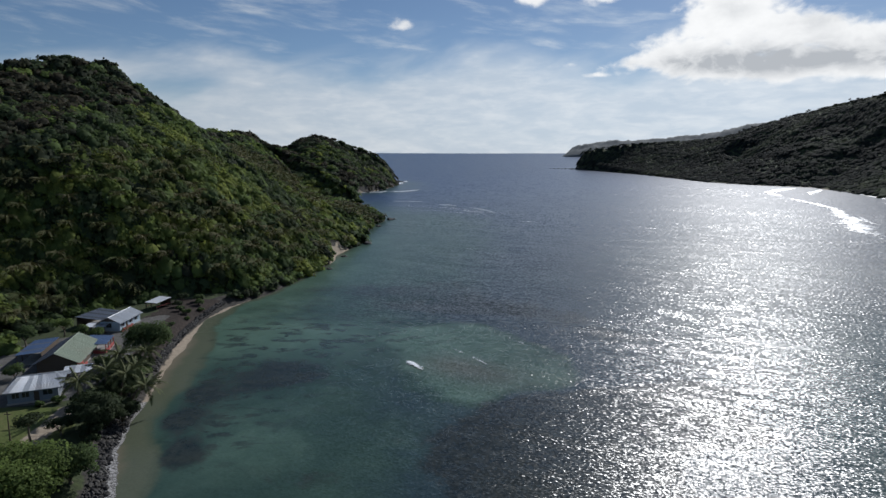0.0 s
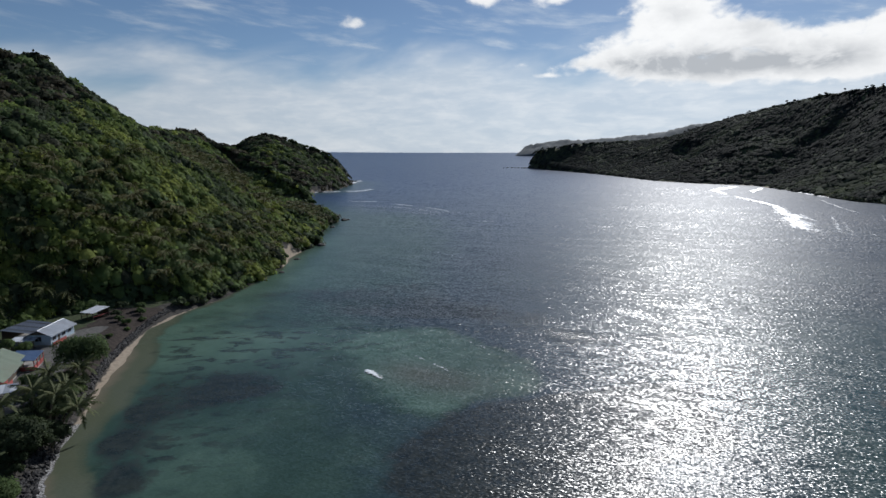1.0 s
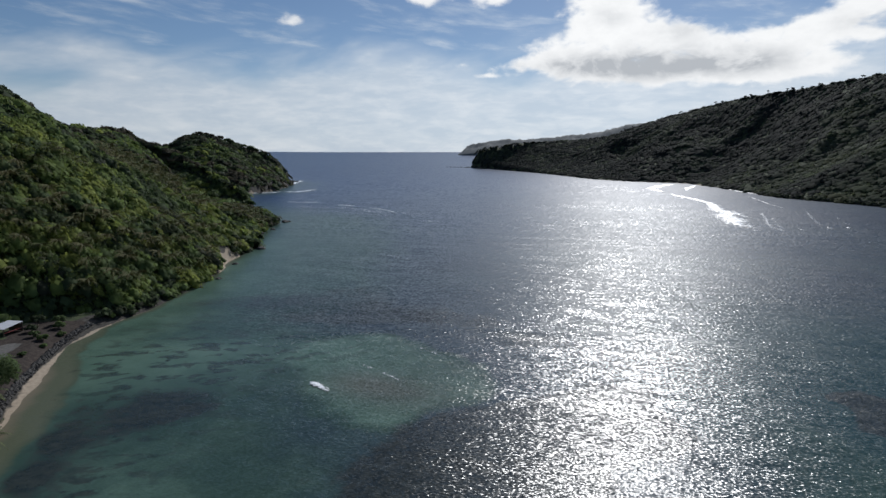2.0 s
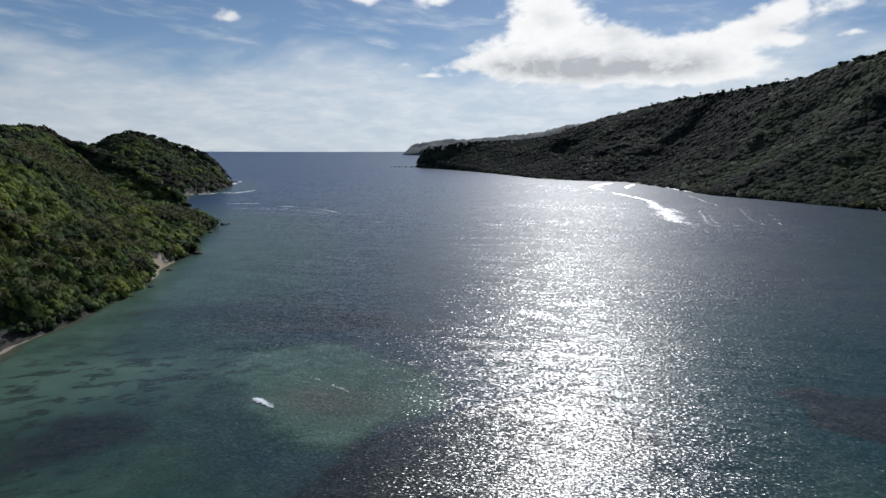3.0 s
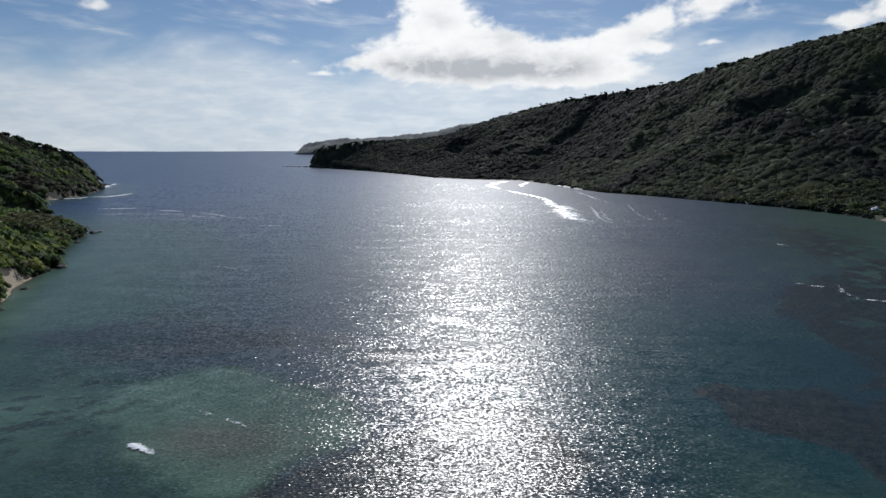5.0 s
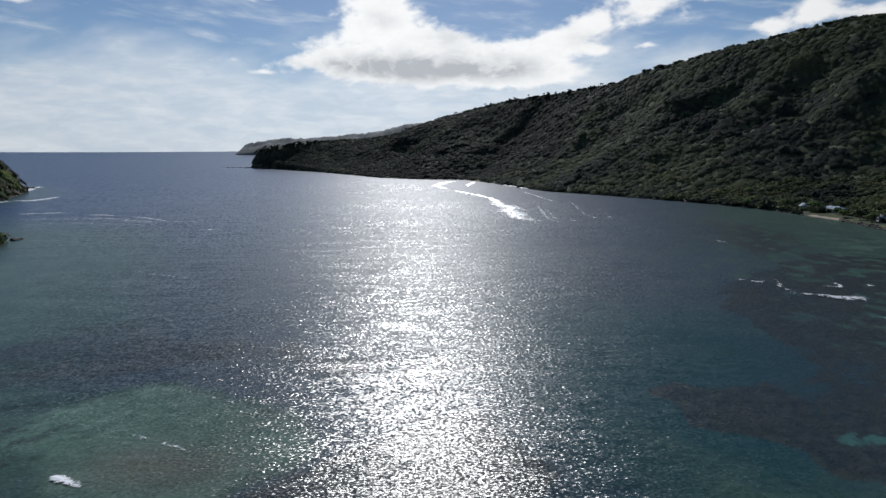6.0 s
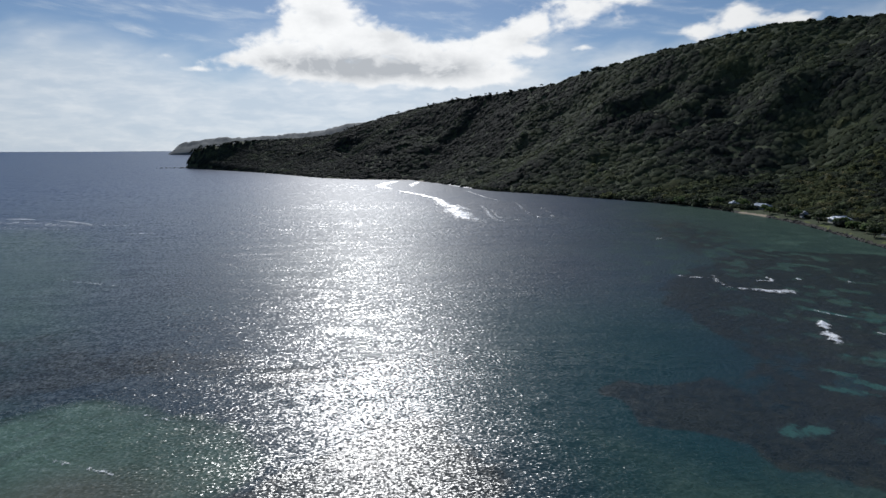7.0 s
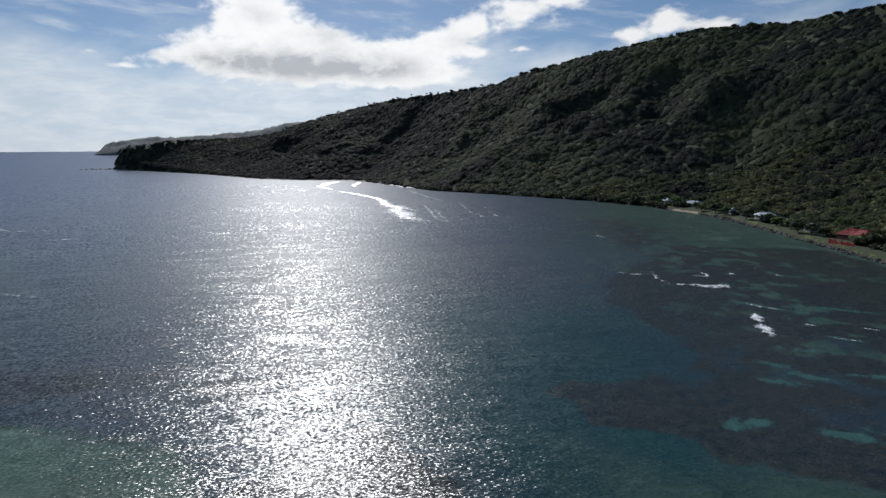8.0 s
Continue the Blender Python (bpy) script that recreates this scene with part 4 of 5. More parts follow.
CONCRETE = plain("concrete", (0.36, 0.35, 0.33), 0.9, dirty=0.4)
GLASS = plain("dark_window_glass", (0.03, 0.035, 0.04), 0.08, vary=0.1, bump=0.02, dirty=0.0)
ROOF_WHITE = plain("white_roof_metal", (0.46, 0.49, 0.53), 0.5, 0.2, dirt=(0.32, 0.26, 0.20, 1), dirty=0.3, scale=0.8)
ROOF_BRIGHT = plain("fresh_white_roof_metal", (0.78, 0.81, 0.84), 0.45, 0.0, dirty=0.1, scale=0.6)
ROOF_GREY = plain("grey_roof_metal", (0.24, 0.27, 0.31), 0.55, 0.2, dirt=(0.22, 0.15, 0.10, 1), dirty=0.4, scale=0.8)
ROOF_DARK = plain("dark_weathered_roof_metal", (0.17, 0.18, 0.20), 0.6, 0.2, dirt=(0.13, 0.08, 0.06, 1), dirty=0.6, scale=0.8)
ROOF_GREEN = plain("green_roof_metal", (0.27, 0.32, 0.24), 0.55, 0.1, dirt=(0.26, 0.25, 0.19, 1), dirty=0.45, scale=0.6)
ROOF_BLUE = plain("blue_roof_metal", (0.15, 0.23, 0.38), 0.5, 0.15, dirt=(0.30, 0.33, 0.38, 1), dirty=0.4, scale=0.7)
ROOF_RED = plain("red_roof_metal", (0.50, 0.09, 0.08), 0.5, 0.05, dirt=(0.30, 0.10, 0.08, 1), dirty=0.3, scale=0.6)
STONE = plain("dark_basalt", (0.040, 0.037, 0.036), 0.85, vary=1.2, scale=1.2, dirt=(0.16, 0.15, 0.13, 1), dirty=0.6)


def put_walls(house, L, W, H, mat, fronts, base=0.35, label=""):
    """Four walls on a plinth, with doors and windows. fronts: side -> list of (kind, from, to)."""
    part("plinth", boxed((-L / 2 - 0.15, L / 2 + 0.15, -W / 2 - 0.15, W / 2 + 0.15, -0.6, base)), CONCRETE, house)
    sides = {"front": (L, pose(-L / 2, -W / 2, base)), "back": (L, pose(L / 2, W / 2, base, 0, 0, 180)),
             "right": (W - 0.36, pose(L / 2, -W / 2 + 0.18, base, 0, 0, 90)), "left": (W - 0.36, pose(-L / 2, W / 2 - 0.18, base, 0, 0, -90))}
    for side, (length, at) in sides.items():
        holes = []
        for kind, u0, u1 in fronts.get(side, ()):
            holes.append((u0, u1, 0.0 if kind == "door" else 0.9, 2.05))
        wall = part("wall", walled(length, H, 0.18, holes, at), mat, house, label)
        for (kind, u0, u1), h in zip(fronts.get(side, ()), holes):
            if kind == "window":
                frame_bm = boxed((u0 - 0.06, u1 + 0.06, -0.03, 0.05, 0.84, 0.92), (u0 - 0.06, u1 + 0.06, -0.03, 0.05, 2.03, 2.11), (u0 - 0.06, u0 + 0.02, -0.03, 0.05, 0.92, 2.03),
                                 (u1 - 0.02, u1 + 0.06, -0.03, 0.05, 0.92, 2.03), ((u0 + u1) / 2 - 0.03, (u0 + u1) / 2 + 0.03, 0.0, 0.05, 0.92, 2.03))
                frame_bm.transform(at)
                win = part("window", frame_bm, WHITE_WALL, house)
                pane = boxed((u0, u1, 0.07, 0.09, 0.9, 2.05))
                pane.transform(at)
                part("pane", pane, GLASS, win)
            else:
                leaf_bm = boxed((u0 + 0.02, u1 - 0.02, 0.06, 0.11, 0.01, 2.03))
                leaf_bm.transform(at)
                part("door", leaf_bm, DARK_WOOD, house)


def gable(house, L, W, z, rise, mats_front, mats_back, over=0.5, hip=0.0, gable_mat=None):
    """A ridge roof along x. hip: how far the ridge ends stand in."""
    x0, x1, y0, y1 = -L / 2 - over, L / 2 + over, -W / 2 - over, W / 2 + over
    low = z - rise * over / (W / 2)
    ra, rb = (x0 + hip, 0, z + rise), (x1 - hip, 0, z + rise)
    roof_plane(house, (x0, y0, low), (x1, y0, low), rb, ra, mats_front)
    roof_plane(house, (x1, y1, low), (x0, y1, low), ra, rb, mats_back)
    if hip > 0:
        for e0, e1, r in (((x0, y1, low), (x0, y0, low), ra), ((x1, y0, low), (x1, y1, low), rb)):
            r2 = Vector(r) + (Vector(e1) - Vector(e0)).normalized() * 0.05
            roof_plane(house, e0, e1, r2, r, mats_back)
    else:
        for x in (-L / 2, L / 2 - 0.12):
            bm = bmesh.new()
            pts = [(x, -W / 2, z), (x, W / 2, z), (x, 0, z + rise)]
            a = [bm.verts.new(p) for p in pts]
            b = [bm.verts.new((p[0] + 0.12, p[1], p[2])) for p in pts]
            bm.faces.new(a[::-1]), bm.faces.new(b)
            for k in range(3):
                bm.faces.new((a[k], a[(k + 1) % 3], b[(k + 1) % 3], b[k]))
            part("gable", bm, gable_mat or DARK_WOOD, house)
    cap = bmesh.new()
    tube(cap, [(ra[0], 0, ra[2] + 0.02), (rb[0], 0, rb[2] + 0.02)], [0.11, 0.11], 6)
    part("ridge_cap", cap, mats_back[0], house)
    part("fascia", boxed((x0, x1, y0 - 0.02, y0 + 0.02, low - 0.2, low - 0.02)), WHITE_WALL, house)


def lean_to(house, x0, x1, y0, y1, z_front, z_back, mats, posts=True, post_mat=None, foot=0.0):
    """A single-slope roof on posts, with its low edge at y0."""
    roof_plane(house, (x0, y0, z_front), (x1, y0, z_front), (x1, y1, z_back), (x0, y1, z_back), mats)
    part("beam", boxed((x0 + 0.1, x1 - 0.1, y0 + 0.15, y0 + 0.3, z_front - 0.22, z_front - 0.04)), DARK_WOOD, house)
    if posts:
        n = max(2, round((x1 - x0) / 2.6) + 1)
        for k in range(n):
            x = x0 + 0.3 + (x1 - x0 - 0.6) * k / (n - 1)
            part("post", boxed((x - 0.08, x + 0.08, y0 + 0.15, y0 + 0.31, foot, z_front - 0.2)), post_mat or DARK_WOOD, house)


GZ = 2.15


def build_village():
    # the white-roofed house by the lawn
    h = thing("house", "low white house with a pale ribbed metal roof beside lawn", "house", -80.1, 110.9, GZ, 23.4, "village houses")
    put_walls(h, 8.2, 8.6, 2.5, WHITE_WALL, {"front": [("window", 0.7, 1.9), ("window", 2.3, 3.5), ("door", 4.2, 5.1), ("window", 5.7, 7.3)], "right": [("window", 1.5, 3.0), ("window", 4.5, 6.0)], "left": [("window", 3.0, 4.4)]})
    gable(h, 8.2, 8.6, 2.85, 1.25, [ROOF_GREY, ROOF_WHITE, ROOF_WHITE, ROOF_GREY, ROOF_WHITE, ROOF_GREY, ROOF_WHITE, ROOF_WHITE, ROOF_WHITE], [ROOF_GREY], 0.6, 1.6)
    h2 = thing("shed", "open shed with a pale metal roof behind the white house", "shed", -76.2, 117.6, GZ, 23.4)
    lean_to(h2, -2.6, 2.6, -2.0, 2.0, 2.6, 3.0, [ROOF_WHITE, ROOF_GREY])
    lean_to(h2, -2.6, 2.6, -1.9, -1.8, 2.55, 2.56, [ROOF_GREY], False)
    for k in range(2):
        part("post", boxed((-2.3 + 4.4 * k, -2.14 + 4.4 * k, 1.7, 1.86, 0, 2.9)), DARK_WOOD, h2)
    part("floor_slab", boxed((-2.5, 2.5, -1.9, 1.9, -0.5, 0.12)), CONCRETE, h2)
    # the long green-roofed house with its blue wings
    g = thing("house", "long house with a faded green metal gable roof and red walls", "house", -85.2, 128.6, GZ, -75.3, "village houses")
    put_walls(g, 14.0, 7.6, 2.5, DARK_WOOD, {"back": [("door", 3.0, 4.0), ("window", 5.0, 6.4), ("window", 8.0, 9.4), ("door", 10.6, 11.6)]})
    gable(g, 14.0, 7.6, 2.85, 2.0, [ROOF_DARK], [ROOF_GREEN], 1.0)
    part("red_wall_panel", boxed((3.0, 6.9, 3.84, 3.92, 0.4, 2.3)), RED_WALL, g, "red painted wall boards")
    part("red_sill_wall", boxed((2.0, 6.5, 4.3, 4.42, 0.0, 0.9)), RED_WALL, g, "low red parapet")
    w = thing("shed", "broad shelter with a low faded blue metal roof", "shed", -94.6, 132.4, GZ, -75.0)
    lean_to(w, -5.7, 5.7, -2.6, 2.7, 2.5, 2.9, [ROOF_BLUE, ROOF_BLUE, ROOF_BLUE, ROOF_GREY])
    part("back_wall", boxed((-5.4, 5.4, 2.4, 2.55, 0, 2.8)), DARK_WOOD, w)
    part("floor_slab", boxed((-5.5, 5.5, -2.4, 2.4, -0.5, 0.12)), CONCRETE, w)
    p = thing("porch", "porch with a blue metal roof, red posts and red parapets", "porch", -83.4, 137.3, GZ, -75.0 + 180.0)
    lean_to(p, -3.6, 3.6, -2.7, 2.6, 2.5, 2.95, [ROOF_BLUE], True, RED_WALL)
    part("floor_slab", boxed((-3.5, 3.5, -2.6, 2.5, -0.5, 0.2)), CONCRETE, p)
    for x0, x1 in ((-3.3, -1.4), (-0.9, 0.9), (1.4, 3.3)):
        part("parapet", boxed((x0, x1, -2.52, -2.40, 0.2, 1.05)), RED_WALL, p, "low red painted parapet")
    part("side_parapet", boxed((-3.42, -3.30, -2.3, 1.2, 0.2, 1.05)), RED_WALL, p, "low red painted parapet")
    part("back_wall", boxed((-3.4, 3.4, 2.2, 2.34, 0.2, 2.8)), RED_WALL, p)
    # the silver-roofed house and its grey wing
    c = thing("house", "house with a bright silver metal roof and a red base", "house", -88.7, 157.0, GZ, 89.0, "village houses")
    put_walls(c, 10.2, 5.4, 2.5, BLUE_WALL, {"front": [("window", 0.8, 2.2), ("door", 3.0, 3.9), ("window", 4.8, 6.2), ("window", 7.4, 8.8)], "left": [("window", 1.5, 3.0)]})
    gable(c, 10.2, 5.4, 2.85, 1.25, [ROOF_WHITE], [ROOF_WHITE, ROOF_GREY], 0.6)
    part("red_base", boxed((-5.0, 0.6, -3.25, -3.12, 0.0, 0.95)), RED_WALL, c, "low red painted wall")
    e = thing("shed", "wide shelter with a weathered grey metal roof", "shed", -95.6, 159.8, GZ, 82.0)
    lean_to(e, -4.8, 4.8, -4.0, 4.0, 2.5, 3.1, [ROOF_GREY, ROOF_DARK, ROOF_GREY])
    part("back_wall", boxed((-4.6, 4.6, 3.6, 3.75, 0, 3.0)), DARK_WOOD, e)
    part("floor_slab", boxed((-4.6, 4.6, -3.8, 3.7, -0.5, 0.12)), CONCRETE, e)
    a = thing("porch", "small porch with white and grey metal awnings", "porch", -91.6, 150.9, GZ, 10.0)
    lean_to(a, -2.6, -0.4, -1.7, 1.5, 2.2, 2.5, [ROOF_WHITE])
    lean_to(a, -0.2, 2.6, -1.7, 1.5, 2.1, 2.35, [ROOF_WHITE, ROOF_GREY])
    part("half_wall", boxed((-2.5, 2.5, 0.9, 1.02, 0, 1.3)), WHITE_WALL, a)
    # the beach shed
    d = thing("shed", "small open shed with a pale metal roof beside bare earth", "shed", -87.9, 177.4, height(np.array([-87.9]), np.array([177.4]))[0] + 0.1, -18.0)
    lean_to(d, -2.3, 2.3, -3.2, 3.0, 2.1, 2.6, [ROOF_WHITE])
    part("back_wall", boxed((-2.1, 2.1, 2.7, 2.8, 0, 2.5)), DARK_WOOD, d)
    for x in (-2.0, 1.8):
        part("side_rail", boxed((x, x + 0.1, -2.8, 2.6, 0.8, 0.95)), RED_WALL, d)
    # by the far shore of the bay
    r = thing("house", "house with a red metal hip roof above the sea wall", "house", 371.0, 124.5, 2.2, 72.0, "bay houses")
    put_walls(r, 15.0, 9.0, 2.9, DARK_WOOD, {"front": [("window", 1, 3), ("door", 5, 6), ("window", 8, 10), ("window", 11, 13)]})
    part("porch_wall", boxed((-7, 7, 5.2, 5.35, 0, 1.0)), RED_WALL, r)
    gable(r, 15.0, 9.0, 3.2, 2.4, [ROOF_RED], [ROOF_RED], 1.0, 4.0)
    f = thing("garden_wall", "bright red painted garden wall by the shore", "wall", 347.8, 125.6, 1.6, 59.0)
    part("panel", boxed((-7.4, -1.0, -0.12, 0.12, -0.5, 2.0)), BRIGHT_RED, f)
    part("panel", boxed((-0.8, 3.0, -0.12, 0.12, -0.5, 1.5)), BRIGHT_RED, f)
    part("panel", boxed((3.2, 7.4, -0.12, 0.12, -0.5, 2.4)), BRIGHT_RED, f)
    for k in range(5):
        part("pillar", boxed((-7.6 + 3.7 * k, -7.2 + 3.7 * k, -0.2, 0.2, -0.5, 2.6)), BRIGHT_RED, f)
    for x, y, turn, L, W, mat, label in ((490.5, 270.5, 80, 12.5, 8, ROOF_BRIGHT, "house with a broad white metal hip roof behind the beach"), (496.0, 296.0, 45, 6.5, 6, ROOF_BRIGHT, "small house with a cream metal roof among trees"),
                                         (436.0, 194.0, -43, 10.5, 6.5, ROOF_BRIGHT, "low house with a white metal roof on the grass"), (388.5, 150.5, 50, 8.0, 6, ROOF_BRIGHT, "small white-roofed house half hidden by bushes"),
                                         (452.0, 222.0, 40, 5.0, 4, ROOF_GREY, "small grey-roofed shelter between bushes")):
        q = thing("house", label, "house", x, y, float(height(np.array([x]), np.array([y]))[0]) + 0.4, turn, "bay houses")
        put_walls(q, L, W, 2.5, WHITE_WALL, {"front": [("window", 0.8, 2.0), ("door", 2.4, 3.3)], "back": [("window", 0.8, 2.0), ("door", 2.4, 3.3)]})
        gable(q, L, W, 2.85, 1.5, [mat], [mat], 0.8, W * 0.35)


build_village()

# ---- palms and garden trees ----


def frond_mesh(rng, droop, lift, ln):
    """A palm frond along x: an arching rib with two rows of hanging leaflets."""
    segs = 24
    t = np.linspace(0, 1, segs + 1)
    rib = np.stack([ln * (t - 0.16 * t * t * droop), np.zeros(segs + 1), ln * (lift * t - droop * 0.62 * t * t)], 1)
    vs, fs = [], []

    def tri(a, b, c):
        n = len(vs)
        vs.extend([a, b, c])
        fs.append((n, n + 1, n + 2))

    for j in range(segs):
        wid = 0.05 * (1 - t[j]) + 0.012
        s = np.array([0, wid, 0])
        tri(rib[j] - s, rib[j] + s, rib[j + 1])
        if j < 2:
            continue
        long = ln * 0.165 * math.sin(min(0.99, t[j] * 0.88 + 0.16) * 3.1416) ** 0.5 * rng.uniform(0.85, 1.1)
        for side in (-1, 1):
            tip = rib[j] + np.array([long * 0.5, side * long * 0.75, -long * rng.uniform(0.35, 0.8)])
            end = tip + (rib[j + 1] - rib[j]) * 0.5
            tri(rib[j], rib[j + 1], tip)
            tri(rib[j + 1], end, tip)
    me = mesh_of("frond", np.array(vs), np.array(fs), PALM_LEAF, False, {"tint": np.full(len(vs), rng.uniform(0.15, 0.85))})
    return me


NUT = plain("coconut_husk", (0.20, 0.16, 0.06), 0.7)


def build_palms():
    rng = np.random.RandomState(11)
    fronds = [frond_mesh(rng, d, l, n) for d, l, n in ((0.55, 0.85, 3.8), (0.7, 0.62, 4.2), (0.85, 0.42, 4.4), (1.0, 0.2, 4.2), (1.1, -0.1, 3.8))]
    spots = [(-60.6, 107.8, -56.4, 106.4, 5.8), (-67.0, 111.5, -66.0, 110.2, 5.8), (-69.0, 105.6, -67.9, 104.5, 5.6), (-64.2, 116.0, -62.9, 115.0, 5.8), (-66.8, 126.0, -65.6, 125.1, 5.4), (-69.6, 121.2, -68.9, 120.2, 5.4), (-63.2, 109.6, -61.2, 108.6, 6.2)]
    for x, y, hx, hy, tall in spots:
        z = float(height(np.array([x]), np.array([y]))[0]) - 0.15
        palm = thing("coconut_palm", "coconut palm with a slim leaning grey trunk and drooping fronds", "palm tree", x, y, z, 0, "shore palms")
        top = Vector((hx - x, hy - y, tall))
        path = [Vector((top.x * f ** 1.8, top.y * f ** 1.8, top.z * f)) for f in np.linspace(0, 1, 13)]
        bm = tube(bmesh.new(), path, [0.26 * (1 - 0.55 * f) + (0.10 if k == 0 else 0.015 * (k % 2)) for k, f in enumerate(np.linspace(0, 1, 13))], 8)
        part("trunk", bm, BARK, palm, "ringed grey trunk", smooth=True)
        count = 19
        for k in range(count):
            ring = k * len(fronds) // count
            ob = new("frond", fronds[ring])
            ob.parent = palm
            ob.matrix_basis = Matrix.Translation(top) @ pose(0, 0, 0, rng.uniform(-12, 12), 0, k * 137.5 + rng.uniform(-9, 9)) @ Matrix.Scale(rng.uniform(0.88, 1.08), 4)
        for k in range(5):
            bm = bmesh.new()
            bmesh.ops.create_icosphere(bm, subdivisions=1, radius=0.15)
            part("coconut", bm, NUT, palm, at=Matrix.Translation(top + Vector((0.28 * math.cos(k * 1.3), 0.28 * math.sin(k * 1.3), -0.28))))


def build_tree(name, label, category, x, y, r, tall, rng, lobes, count, size, tint, group="", flat=0.75, kinds=2):
    """A broad tree: trunk, limbs and a crown of leaf clumps with gaps."""
    z = float(height(np.array([x]), np.array([y]))[0]) - 0.1
    tree = thing(name, label, category, x, y, z, rng.uniform(0, 360), group)
    v, f, n = crown(rng, lobes, count, size / r, flat, False, skirt=lobes // 2 if flat >= 0.7 else 0)
    v = v * np.array([r, r, r]) + np.array([0, 0, tall - flat * r * 1.15])
    v2, f2, n2 = crown(rng, max(4, lobes // 2), 4, size / r, flat, True)
    v2 = v2 * np.array([r, r, r]) * 0.8 + np.array([0, 0, tall - flat * r * 1.1])
    V, F, N = np.concatenate([v, v2]), np.concatenate([f, f2 + len(v)]), np.concatenate([n, n2])
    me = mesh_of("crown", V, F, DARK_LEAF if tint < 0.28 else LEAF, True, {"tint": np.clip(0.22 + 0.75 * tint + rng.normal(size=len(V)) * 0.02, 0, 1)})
    me.normals_split_custom_set_from_vertices(N / np.linalg.norm(N, axis=1)[:, None])
    ob = new("crown", me)
    ob.parent = tree
    fork = max(0.4, tall - flat * r * 1.5)
    part("trunk", tube(bmesh.new(), [(0, 0, 0), (0.1, 0.05, fork * 0.5), (0, 0.1, fork)], [0.09 * r, 0.06 * r, 0.05 * r], 8), BARK, tree, smooth=True)
    for k in range(4):
        a = k * 1.6 + rng.uniform(-0.3, 0.3)
        end = (math.cos(a) * r * 0.55, math.sin(a) * r * 0.55, fork + (tall - fork) * 0.55)
        part("limb", tube(bmesh.new(), [(0, 0.1, fork - 0.15), (end[0] * 0.45, end[1] * 0.45, fork + (end[2] - fork) * 0.6), end], [0.04 * r, 0.03 * r, 0.012 * r], 6), BARK, tree, smooth=True)
    return tree


